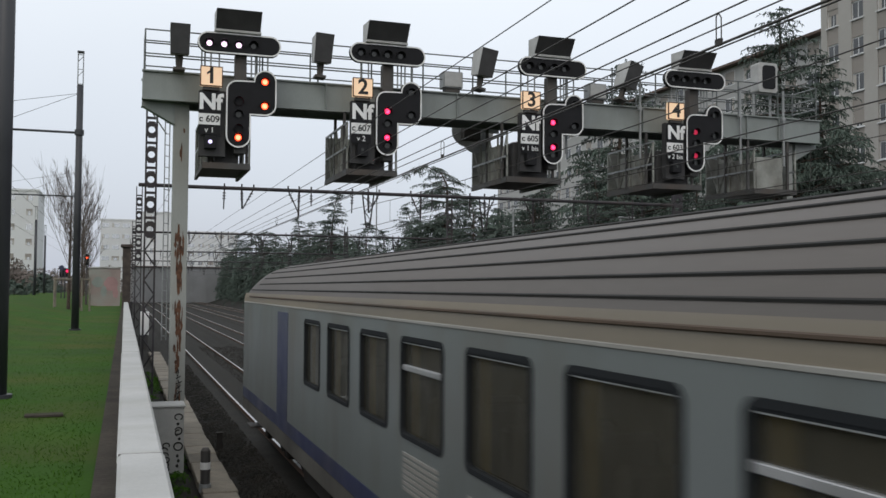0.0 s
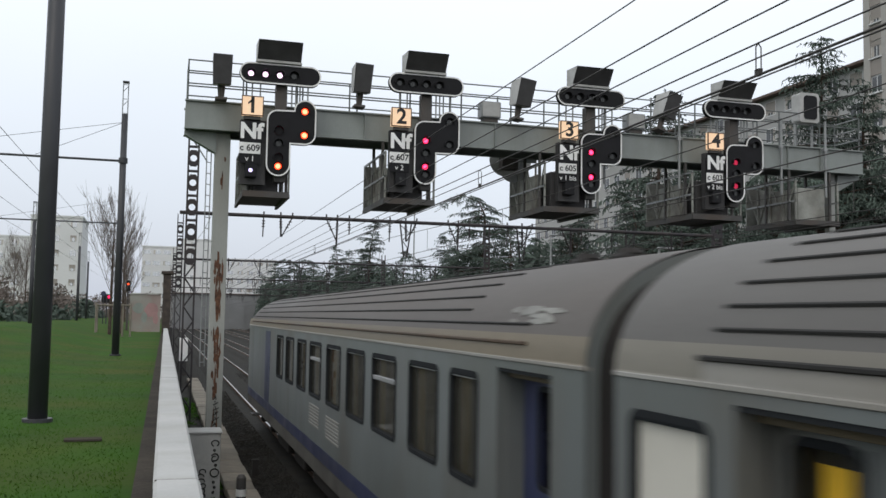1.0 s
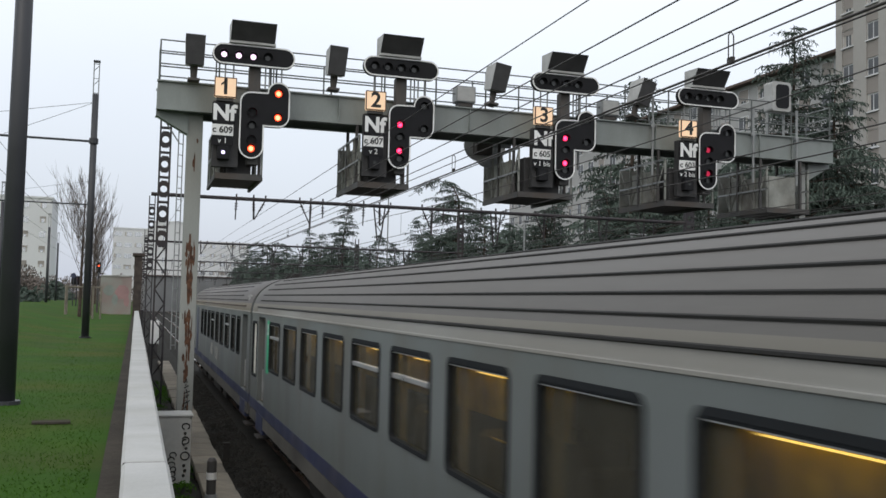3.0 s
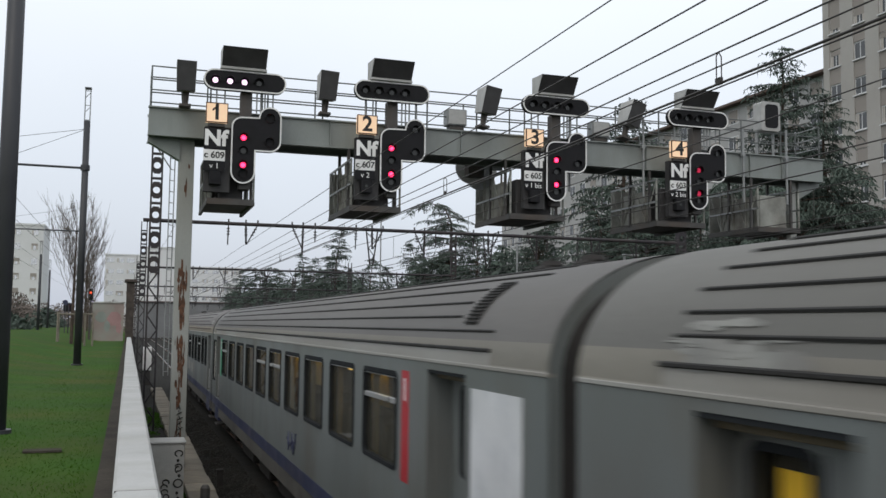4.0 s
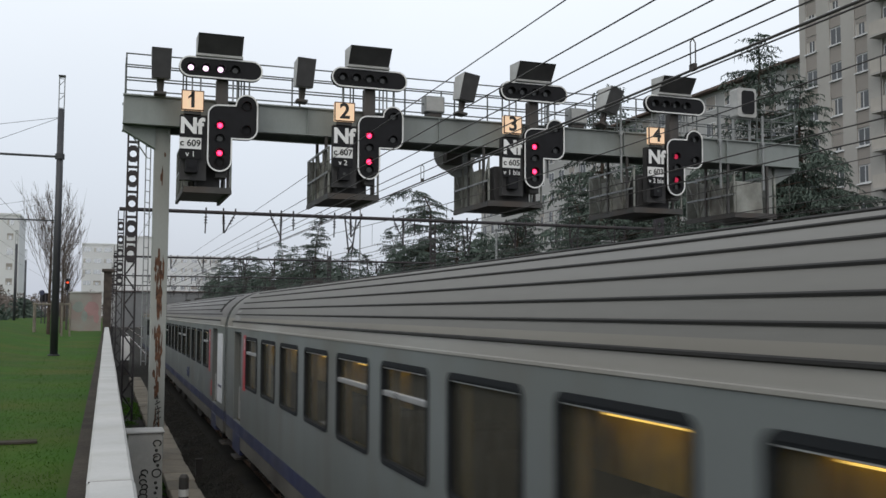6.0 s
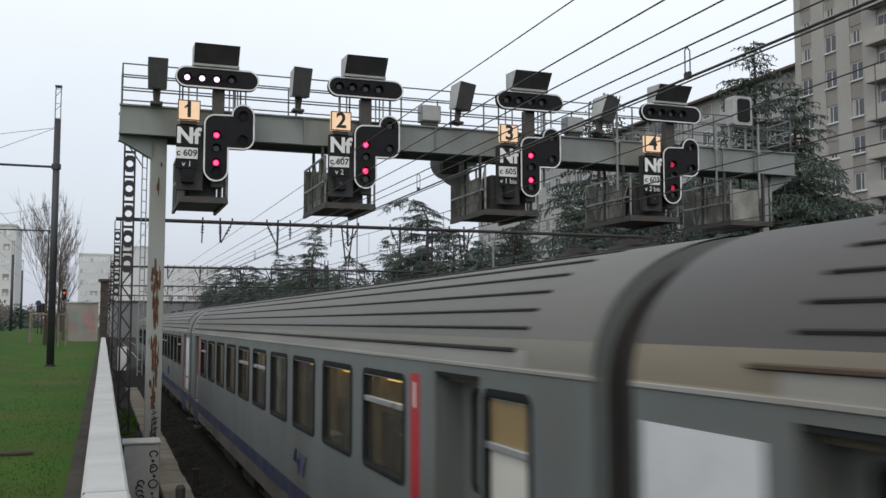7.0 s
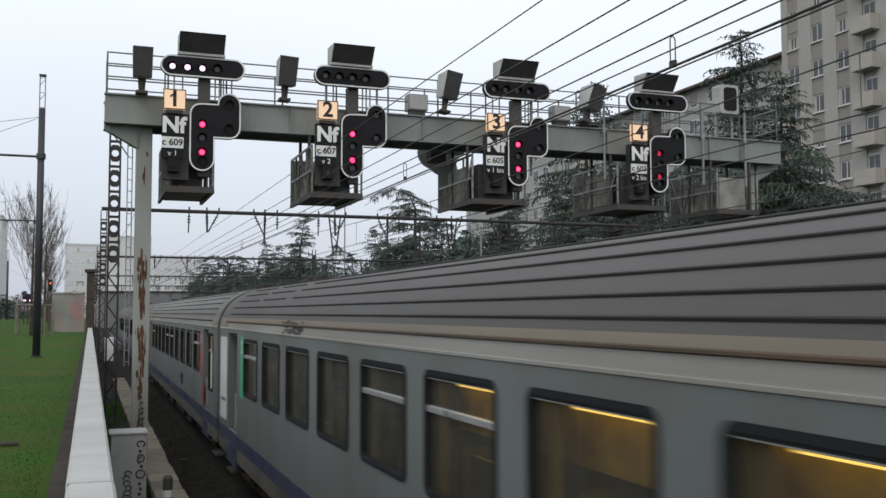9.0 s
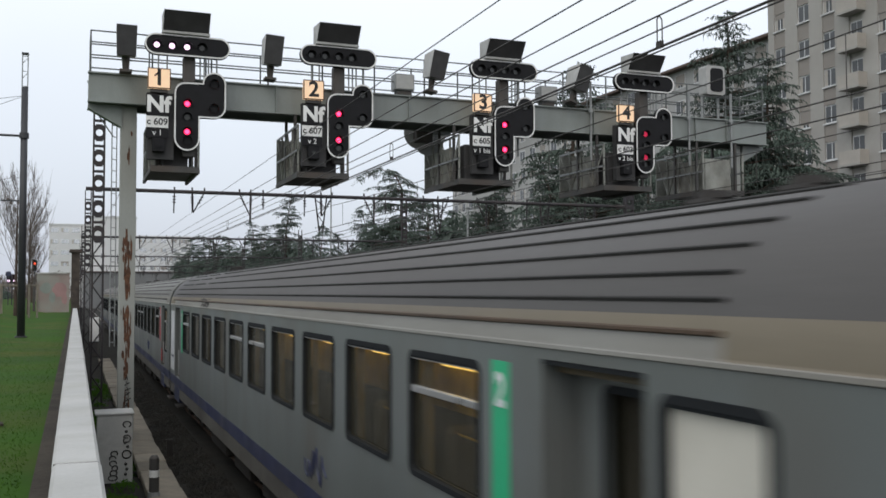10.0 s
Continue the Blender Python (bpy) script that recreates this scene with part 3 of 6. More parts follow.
def signal(x, number, plate, way, first, dim, du):
    """One signal with its plates, both targets, hood and cage; x is the left edge of the main target."""
    s = root("railway_signal", pose(x, 0, 0), "black signal with white-rimmed targets and lit number plate %s" % number, "railway signal", "signals on the gantry")
    y = 23.42
    # main target
    body = prism(bmesh.new(), [(a, b + 6.92) for a, b in TARGET], y, y + 0.14)
    tgt = part("main_target", body, M["black"], s)
    part("target_rim", band(bmesh.new(), [(a, b + 6.92) for a, b in TARGET], 0.035, y - 0.012, y + 0.02), M["white"], tgt)
    red1, red2, low, up1, up2 = (0.30, 8.06), (0.30, 7.38), (0.30, 7.17), (0.93, 8.58), (0.93, 7.98)
    fl = 0.088
    for lx, lz in (red1, red2):
        lens(tgt, lx, lz, y, fl, M["lamp_red_dim"] if dim else M["lamp_red"], None if dim else M["lamp_red_core"])
        if first:
            lamp_covers.append((part("shutter", C((lx, y - 0.03, lz), (lx, y - 0.034, lz), fl + 0.012, n=18), M["black"], s), "opens"))
    for lx, lz in (up1, up2, low):
        if first:
            lens(tgt, lx, lz, y, fl + 0.012, M["lamp_amber"], M["lamp_amber_core"])
            lamp_covers.append((part("shutter", C((lx, y - 0.03, lz), (lx, y - 0.034, lz), fl + 0.02, n=18), M["black"], s), "closes"))
        else:
            lens(tgt, lx, lz, y, fl, M["lens"], name="dark_lamp")
    lens(tgt, 0.30, 7.73, y, fl, M["lens"], name="dark_lamp")
    for lx, lz in (red1, red2, low, up1, up2, (0.30, 7.73)):
        hood = bmesh.new()
        pts = arc(lx, lz, fl + 0.03, -20, 200, 10)
        inn = arc(lx, lz, fl + 0.022, 200, -20, 10)
        prism(hood, pts + inn, y - 0.11, y)
        part("lamp_hood", hood, M["black"], tgt)
    # upper target with four lamps
    py = y
    pill = arc(1.06, 9.47 + du, 0.255, -90, 90, 12) + arc(-0.44, 9.47 + du, 0.255, 90, 270, 12)
    up = part("upper_target", prism(bmesh.new(), pill, py, py + 0.14), M["black"], s)
    part("target_rim", band(bmesh.new(), pill, 0.035, py - 0.012, py + 0.02), M["white"], up)
    for i in range(4):
        lx = -0.42 + i * 0.352
        lens(up, lx, 9.44 + du, py, 0.082, M["lamp_white"] if first and i < 3 else M["lens"], name="lamp" if first and i < 3 else "dark_lamp")
        hood = bmesh.new()
        prism(hood, arc(lx, 9.44 + du, 0.125, -10, 190, 10) + arc(lx, 9.44 + du, 0.115, 190, -10, 10), py - 0.13, py)
        part("lamp_hood", hood, M["black"], up)
    # hood above: a tilted trough, pale outside; a dark sheet stands for its shaded inside
    hd = bmesh.new()
    x0, x1 = -0.28, 0.80
    vs = [(x0, y - 0.05, 9.80), (x1, y - 0.05, 9.80), (x1, y - 0.36, 10.22), (x0, y - 0.36, 10.22), (x0, y + 0.34, 9.80), (x1, y + 0.34, 9.80), (x1, y + 0.34, 10.26), (x0, y + 0.34, 10.26)]
    v = [hd.verts.new((p[0], p[1], p[2] + du)) for p in vs]
    for q in ((0, 1, 5, 4), (3, 2, 6, 7), (4, 5, 6, 7), (0, 4, 7, 3), (1, 2, 6, 5)):
        hd.faces.new([v[i] for i in q])
    bmesh.ops.recalc_face_normals(hd, faces=hd.faces[:])
    hood = part("hood", hd, M["hoodside"], s, "pale hood with a dark mouth")
    part("hood_mouth", prism_slope(x0 + 0.02, x1 - 0.02, y, du), M["hood"], hood)
    part("hood_sill", B(x0 - 0.02, x1 + 0.02, y - 0.07, y + 0.2, 9.735 + du, 9.80 + du, bevel=0.008), M["hoodside"], hood)
    # column and struts behind
    part("column", B(0.22, 0.50, y + 0.15, y + 0.42, 6.8, 9.25 + du, bevel=0.01), M["darksteel"], s)
    for dx in (-0.36, -0.16, 0.62, 0.72, 0.82, 1.02):
        part("strut", C((dx, y + 0.2, 8.7), (dx, y + 0.2, 9.3 + du), 0.02, n=6), M["steel"], s)
    # plates
    num = part("number_plate", B(-0.62, -0.10, y - 0.06, y + 0.08, 8.38, 8.86, bevel=0.012), M["number"], s, "backlit cream number plate")
    # brown rim added to put the dimmer edge of the plate's glow into colour
    part("plate_rim", band(bmesh.new(), [(-0.625, 8.375), (-0.095, 8.375), (-0.095, 8.865), (-0.625, 8.865)], 0.022, y - 0.068, y - 0.03), M["rust"], num)
    letters(number, 0.54, M["ink"], num, -0.36, y - 0.066, 8.62, "number", 0.014)
    if number == "1":
        part("number", prism(bmesh.new(), [(-0.36, 8.80), (-0.47, 8.70), (-0.47, 8.65), (-0.36, 8.73)], y - 0.069, y - 0.062), M["ink"], num)
    part("plate_cap", B(-0.56, -0.16, y - 0.02, y + 0.06, 8.29, 8.37), M["darksteel"], s)
    nf = part("route_plate", B(-0.65, -0.10, y - 0.04, y, 7.73, 8.24), M["black"], s)
    letters("Nf", 0.53, M["white"], nf, -0.375, y - 0.045, 7.985, "letter", 0.02)
    pl = part("mark_plate", B(-0.65, -0.14, y - 0.04, y, 7.44, 7.71), M["white"], s)
    letters(plate, 0.22, M["ink"], pl, -0.395, y - 0.045, 7.575, "letter", 0.004)
    vp = part("way_plate", B(-0.65, -0.14, y - 0.035, y, 7.20, 7.42), M["black"], s)
    letters(way, 0.19, M["white"], vp, -0.39, y - 0.04, 7.31, "letter")
    part("plate_back", B(-0.62, 0.0, y + 0.1, y + 0.3, 6.7, 8.3), M["hood"], s)
    eyeb = part("marker_lamp_box", B(-0.50, -0.22, y - 0.1, y + 0.12, 6.86, 7.18, bevel=0.01), M["black"], s)
    if first:
        lens(eyeb, -0.37, 7.02, y - 0.1, 0.055, M["lamp_violet"])
        lamp_covers.append((part("shutter", C((-0.37, y - 0.125, 7.02), (-0.37, y - 0.129, 7.02), 0.07, n=14), M["black"], s), "closes"))
    else:
        lens(eyeb, -0.37, 7.02, y - 0.1, 0.05, M["lens"], name="dark_lamp")
    service_cage(s, -0.52 if first else (-0.72 if number == "2" else -0.98), 0.62, y + 0.2, y + 2.9)
    return s


def prism_slope(x0, x1, y, du):
    """A dark sloping sheet across a hood's mouth, in place of its shaded inside."""
    bm = bmesh.new()
    a = [(x0, y - 0.056, 9.81), (x1, y - 0.056, 9.81), (x1, y - 0.34, 10.195), (x0, y - 0.34, 10.195)]
    a = [(p[0], p[1], p[2] + du) for p in a]
    b = [(p[0], p[1] + 0.02, p[2]) for p in a]
    va, vb = [bm.verts.new(p) for p in a], [bm.verts.new(p) for p in b]
    bm.faces.new(va), bm.faces.new(vb[::-1])
    for i in range(4):
        bm.faces.new((va[i], vb[i], vb[(i + 1) % 4], va[(i + 1) % 4]))
    bmesh.ops.recalc_face_normals(bm, faces=bm.faces[:])
    return bm


for sx, number, plate, way, first, dim, du in ((2.17, "1", "c 609", "v 1", True, False, 0.0), (5.93, "2", "c 607", "v 2", False, False, 0.07), (10.60, "3", "c 605", "v 1 bis", False, False, 0.1), (15.10, "4", "c 603", "v 2 bis", False, True, 0.1)):
    signal(sx, number, plate, way, first, dim, du)


def side_lamp(x, turn, material=None, z=9.14, lean=0):
    """A lamp box turned towards the far track, on a foot by the handrail."""
    s = root("lamp_housing", pose(x, GY - 0.25, z, 0, lean, turn), "dark metal lamp housing on a bracket at the handrail", "lamp housing", "lamp housings")
    bm = bmesh.new()
    vs = [(-0.22, -0.2, 0.0), (0.22, -0.2, 0.0), (0.235, -0.34, 0.72), (-0.235, -0.34, 0.72), (-0.2, 0.3, 0.08), (0.2, 0.3, 0.08), (0.22, 0.3, 0.72), (-0.22, 0.3, 0.72)]
    v = [bm.verts.new(p) for p in vs]
    for q in ((3, 2, 6, 7), (4, 5, 6, 7), (0, 4, 7, 3), (1, 2, 6, 5), (0, 1, 5, 4)):
        bm.faces.new([v[i] for i in q])
    bmesh.ops.recalc_face_normals(bm, faces=bm.faces[:])
    part("housing", bm, material or M["hoodside"], s)
    f = bmesh.new()
    vs = [(-0.215, -0.215, 0.01), (0.215, -0.215, 0.01), (0.228, -0.345, 0.71), (-0.228, -0.345, 0.71)]
    a = [f.verts.new(p) for p in vs]
    b = [f.verts.new((p[0], p[1] + 0.03, p[2])) for p in vs]
    f.faces.new(a), f.faces.new(b[::-1])
    for i in range(4):
        f.faces.new((a[i], b[i], b[(i + 1) % 4], a[(i + 1) % 4]))
    bmesh.ops.recalc_face_normals(f, faces=f.faces[:])
    part("face", f, M["hood"], s)
    part("foot", C((0, 0.1, -0.32), (0, 0.1, 0.06), 0.07, 0.1, n=8), M["darksteel"], s)
    part("foot_plate", B(-0.14, 0.14, -0.05, 0.3, -0.34, -0.28), M["darksteel"], s)


for x, turn, lean in ((1.07, 0, 0), (4.56, 0, 3), (8.95, 5, 8), (13.3, 8, 15)):
    side_lamp(x, turn, None, 9.14 if x < 3 else 9.22, lean)
for x in (8.2, 12.55):
    c = root("junction_case", pose(x, GY + 0.1, 8.82), "grey junction case with cable glands on the walkway", "junction case")
    part("case", B(-0.28, 0.28, -0.15, 0.2, 0.1, 0.55, bevel=0.02), M["steel"], c)
    part("lid", B(-0.24, 0.24, -0.17, -0.15, 0.14, 0.51), M["hoodside"], c)
    part("foot", B(-0.2, 0.2, -0.1, 0.15, 0.0, 0.1), M["darksteel"], c)
w = root("lamp_cabinet", pose(18.35, GY + 0.2, 9.55), "pale grey lamp cabinet with a black opening on posts", "lamp cabinet")
part("cabinet", prism(bmesh.new(), rounded(-0.34, 0.34, 0.0, 0.9, 0.08), -0.2, 0.2), M["hoodside"], w)
# black plate on the closed front stands for the shaded opening
part("opening", prism(bmesh.new(), rounded(-0.2, 0.26, 0.1, 0.82, 0.1), -0.22, -0.19), M["black"], w)
for dx in (-0.3, 0.3):
    part("leg", C((dx, 0.1, -0.78), (dx, 0.1, 0.02), 0.04, n=6), M["steel"], w)

sc = root("service_cage", pose(18.35, 0, 0), "weathered service cage hanging under the gantry", "service cage")
service_cage(sc, -0.75, 0.75, 23.7, 26.2)
sc = root("round_target", pose(9.25, 25.7, 8.1), "round black signal target on a bracket, facing away", "signal target")
part("disc", C((0, 0, 0), (0, 0.05, 0), 0.47, n=28), M["hoodside"], sc)
part("back_disc", C((0.45, 0.3, 0.02), (0.45, 0.35, 0.02), 0.47, n=28), M["hoodside"], sc)
part("rim", C((0.3, 0.12, -0.2), (0.3, 0.16, -0.2), 0.42, n=28), M["steel"], sc)
part("back_box", B(-0.2, 0.3, -0.3, -0.01, -0.3, 0.3, bevel=0.02), M["darksteel"], sc)
part("bracket", B(0.3, 0.9, -0.2, -0.12, -0.06, 0.06), M["steel"], sc)
for x in (11.55, 13.9, 17.3, 18.85):
    cp = root("cable_pipe", pose(x, GY - 0.06, 0), "galvanised cable pipe clamped to the girder", "cable pipe", "cable pipes")
    part("pipe", C((0, 0, 7.3), (0, 0, 9.6), 0.035, n=8), M["steel"], cp)
    part("clamp", B(-0.06, 0.06, -0.03, 0.06, 8.7, 8.78), M["steel"], cp)


# ---- the train ----
HALF, LEN = 1.41, 26.4
SILL, HEAD, EAVE = 2.04, 3.0, 3.15


def roof_profile(n=18, grow=0.0):
    """Half round roof from eave to eave, in x, z."""
    pts = []
    for i in range(n + 1):
        a = math.pi * i / n
        cx, sz = math.cos(a), math.sin(a)
        px = -math.copysign(abs(cx) ** 0.80, cx) * (HALF + grow)
        pz = EAVE + (0.90 + grow) * abs(sz) ** 0.92
        pts.append((px, pz))
    return pts


def roof_point(deg, grow=0.0):
    a = radians(deg)
    return (-(math.cos(a) ** 0.80) * (HALF + grow), EAVE + (0.90 + grow) * math.sin(a) ** 0.92)


def sweep(profile, y0, y1, closed=False):
    bm = bmesh.new()
    a = [bm.verts.new((x, y0, z)) for x, z in profile]
    b = [bm.verts.new((x, y1, z)) for x, z in profile]
    for i in range(len(profile) - 1):
        bm.faces.new((a[i], a[i + 1], b[i + 1], b[i]))
    if closed:
        bm.faces.new(a), bm.faces.new(b[::-1])
    bmesh.ops.recalc_face_normals(bm, faces=bm.faces[:])
    return bm


def side_wall(x, spans, holes, inward):
    """A side with openings cut through it; holes are (y0, y1, z0, z1); the reveals go inward."""
    ys = sorted({spans[0], spans[1], *(v for h in holes for v in h[:2])})
    zs = sorted({spans[2], spans[3], *(v for h in holes for v in h[2:4])})
    bm = bmesh.new()
    grid = {(i, j): bm.verts.new((x, y, z)) for i, y in enumerate(ys) for j, z in enumerate(zs)}
    for i in range(len(ys) - 1):
        for j in range(len(zs) - 1):
            my, mz = (ys[i] + ys[i + 1]) / 2, (zs[j] + zs[j + 1]) / 2
            if any(h[0] < my < h[1] and h[2] < mz < h[3] for h in holes):
                continue
            q = [grid[i, j], grid[i + 1, j], grid[i + 1, j + 1], grid[i, j + 1]]
            bm.faces.new(q if inward < 0 else q[::-1])
    for y0, y1, z0, z1 in holes:
        o = [bm.verts.new(p) for p in ((x, y0, z0), (x, y1, z0), (x, y1, z1), (x, y0, z1))]
        n = [bm.verts.new((x + inward, *p.co[1:])) for p in o]
        for k in range(4):
            bm.faces.new((o[k], o[(k + 1) % 4], n[(k + 1) % 4], n[k]))
    bmesh.ops.remove_doubles(bm, verts=bm.verts[:], dist=0.0005)
    return bm


def turned(bm, m):
    bmesh.ops.transform(bm, matrix=m, verts=bm.verts[:])
    return bm


def on_side(bm):
    """Outline space (u to the rear, depth, z) laid on the coach's left side."""
    return turned(bm, Matrix(((0, 1, 0, -HALF), (-1, 0, 0, 0), (0, 0, 1, 0), (0, 0, 0, 1))))


def flat(outline, y):
    """One face of thin glass that looks towards -y."""
    bm = bmesh.new()
    f = bm.faces.new([bm.verts.new((x, y, z)) for x, z in outline])
    f.normal_update()
    if f.normal.y > 0:
        f.normal_flip()
    return bm


def window(coach, u0, u1, hopper, z0=SILL, z1=HEAD, frosted=False, lit=True):
    g = 0.03
    frame_ = part("window_frame", on_side(band(bmesh.new(), rounded(u0 - g, u1 + g, z0 - g, z1 + g, 0.10), 0.045, -0.014, 0.05)), M["gasket"], coach)
    part("pane", on_side(flat(rounded(u0 - 0.01, u1 + 0.01, z0 - 0.01, z1 + 0.01, 0.08), 0.035)), M["frosted"] if frosted else M["glass"], frame_)
    part("head_seal", on_side(box(bmesh.new(), u0 + 0.03, u1 - 0.03, -0.006, 0.045, z1 - 0.034, z1 - 0.01)), M["gasket"], frame_)
    if not frosted:
        part("drip_bar", on_side(box(bmesh.new(), u0 + 0.05, u1 - 0.05, -0.002, 0.03, z1 - 0.043, z1 - 0.035)), M["alu"], frame_)
    if hopper:
        zc = z0 + (z1 - z0) * 0.70
        if frosted:
            part("upper_pane", on_side(box(bmesh.new(), u0 + 0.04, u1 - 0.04, 0.026, 0.033, zc, z1 - 0.05)), M["amber_pane"], frame_)
        part("hopper_bar", on_side(box(bmesh.new(), u0 + 0.02, u1 - 0.02, -0.004, 0.04, zc - 0.027, zc + 0.027, bevel=0.006)), M["alu"], frame_)


SEAT = None


def seat_mesh():
    bm = bmesh.new()
    box(bm, -0.5, 0.5, -0.22, 0.25, 1.28, 1.72, bevel=0.05)
    box(bm, -0.5, 0.5, -0.30, -0.16, 1.6, 2.42, bevel=0.05)
    return mesh_of("seat", bm, M["seat"])


def coach(name, label, wins, hoppers, recesses, extras, lit, roofing, nose=False, front=0.22, rear=0.22):
    """A coach whose front end stands at y = 0 and whose rear lies at y = -26.4."""
    c = root(name, pose(TRACKS[0], 0, 0), label, "train coach", "coaches of the train")
    f0, f1 = front, LEN - rear
    # sides; u runs to the rear, so y = -u
    holes = [(-b, -a, SILL, HEAD) for a, b in wins] + [(-b, -a, 1.1, EAVE - 0.05) for a, b in recesses] + [(-e[2], -e[1], e[3], e[4]) for e in extras if e[0] == "pane"]
    part("side", side_wall(-HALF, (-f1, -f0, 1.22, EAVE + 0.012), [(a, b, max(1.22, z0), z1) for a, b, z0, z1 in holes], 0.09), M["body"], c, "grey-blue painted side")
    part("blue_band", B(-HALF - 0.006, -HALF + 0.05, -f1, -f0, 0.99, 1.218), M["blue"], c)
    part("skirt", B(-HALF, -HALF + 0.05, -f1, -f0, 0.72, 0.988), M["skirt"], c)
    part("side", B(HALF - 0.06, HALF, -f1, -f0, 0.74, EAVE), M["body"], c)
    # pale band, cantrail and roof
    part("eave_band", B(-HALF - 0.012, -HALF + 0.06, -f1, -f0, EAVE + 0.014, EAVE + 0.045, bevel=0.005), M["palegrey"], c, "pale grey band under the gutter")
    pr = roof_profile(26)
    strip = M["cream"] if roofing in ("roof_lead", "roof_fourth") else M["beige"]
    part("lower_cantrail", sweep([(-HALF - 0.004, EAVE + 0.03)] + [roof_point(2.0 + i * 1.0) for i in range(8)], -f1, -f0), strip if nose else M["palegrey"], c, "pale strip under the gutter", smooth=True)
    for e0, e1 in ((f0, 1.2), (LEN - 1.3, f1)):
        part("end_cantrail", sweep([(-HALF - 0.007, EAVE + 0.045)] + [roof_point(2.0 + i * 1.0, 0.003) for i in range(8)], -e1, -e0), strip, c, smooth=True)
    part("cantrail", sweep([roof_point(9.0 + i * 0.6) for i in range(9)], -f1, -f0), strip, c, "dusty cream cantrail strip", smooth=True)
    a_roof = [roof_point(13.7 + i * (90 - 13.7) / 15) for i in range(16)]
    a_roof = a_roof + [(-x, z) for x, z in reversed(a_roof[:-1])] + [(HALF, EAVE)]
    if nose:
        tip = bmesh.new()
        rings = []
        for u, k in ((1.9, 1.0), (1.4, 0.97), (1.0, 0.88), (0.6, 0.70), (0.3, 0.48)):
            rings.append([tip.verts.new((x, -u - front + 0.22, EAVE + 0.12 + (z - EAVE - 0.12) * k if z > EAVE + 0.12 else z)) for x, z in a_roof])
        for r0, r1 in zip(rings, rings[1:]):
            for i in range(len(r0) - 1):
                tip.faces.new((r0[i], r0[i + 1], r1[i + 1], r1[i]))
        bmesh.ops.recalc_face_normals(tip, faces=tip.faces[:])
        part("roof_nose", tip, M[roofing], c, "roof end that slopes down", smooth=True)
    part("roof", sweep(a_roof, -f1, -1.68 - front if nose else -f0), M[roofing], c, "sooty grey roof", smooth=True)
    part("roof_lining", B(-HALF + 0.1, HALF - 0.1, -f1 + 0.05, -f0 - 0.05, 3.02, 3.06), M["interior"], c)
    # gutter and roof grooves: raised black rods, the grooves' dark put in as colour
    gp = roof_point(9.0, 0.012)
    part("gutter", C((gp[0], -f1 + 1.1, gp[1]), (gp[0], -f0 - 0.95, gp[1]), 0.016, n=6), M["gutter"] if roofing in ("roof_lead", "roof_fourth") else M["groove"], c)
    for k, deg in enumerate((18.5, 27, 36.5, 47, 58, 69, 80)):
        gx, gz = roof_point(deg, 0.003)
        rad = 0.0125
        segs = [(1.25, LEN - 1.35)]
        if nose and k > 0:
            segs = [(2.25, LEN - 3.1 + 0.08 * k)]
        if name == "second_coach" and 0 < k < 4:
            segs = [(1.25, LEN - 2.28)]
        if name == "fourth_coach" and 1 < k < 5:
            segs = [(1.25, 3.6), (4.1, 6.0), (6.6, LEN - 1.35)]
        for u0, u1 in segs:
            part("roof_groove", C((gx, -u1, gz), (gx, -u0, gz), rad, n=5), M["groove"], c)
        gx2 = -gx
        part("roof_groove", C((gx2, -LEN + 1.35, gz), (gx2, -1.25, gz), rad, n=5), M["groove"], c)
    # ends and bellows
    for y0, y1, isfront in ((-f0 - 0.06, -f0, True), (-f1, -f1 + 0.06, False)):
        out = [(-HALF + 0.01, 0.74)] + [(x * 0.995, z - 0.01) for x, z in [(-HALF, EAVE)] + pr + [(HALF, EAVE)]] + [(HALF - 0.01, 0.74)]
        if nose and isfront:
            out = [(x, min(z, EAVE + 0.12 + max(0.0, z - EAVE - 0.12) * 0.46)) for x, z in out]
        part("end_wall", prism(bmesh.new(), out, y0, y1), M["body"], c)
    if not nose:
        gangway = part("gangway", B(-0.62, 0.62, -f0 + 0.0, -f0 + 0.44, 1.0, 3.1), M["under"], c, "black rubber gangway")
        for i in range(5):
            s = 0.9 if i % 2 else 0.93
            ring = [(-HALF * s, 0.9)] + [(x * s, EAVE + (z - EAVE) * s - 0.03) for x, z in pr] + [(HALF * s, 0.9)]
            part("bellows_fold", prism(bmesh.new(), ring, -f0 + i * 0.09, -f0 + 0.085 + i * 0.09), M["under"], gangway)
    # underframe, bogies, wheels
    part("underframe", B(-1.2, 1.2, -f1 + 0.2, -f0 - 0.2, 0.62, 0.95), M["under"], c)
    for yb in (-3.9, -LEN + 3.9):
        bogie = part("bogie", B(-1.1, -0.95, yb - 1.7, yb + 1.7, 0.42, 0.62, bevel=0.03), M["under"], c)
        part("bolster", B(-1.0, 1.0, yb - 0.3, yb + 0.3, 0.45, 0.62), M["under"], bogie)
        for dy in (-1.28, 1.28):
            part("axle_box", B(-1.16, -0.9, yb + dy - 0.17, yb + dy + 0.17, 0.3, 0.62, bevel=0.03), M["under"], bogie)
            for sx in (-1, 1):
                w = part("wheel", C((sx * 0.70, yb + dy, 0.46), (sx * 0.82, yb + dy, 0.46), 0.46, n=24), M["under"], c)
    for u0, u1 in ((7.4, 9.6), (10.6, 12.2), (13.4, 16.4), (17.4, 18.6)):
        part("equipment_box", B(-1.22, 0.3, -u1, -u0, 0.3, 0.63, bevel=0.03), M["under"], c)
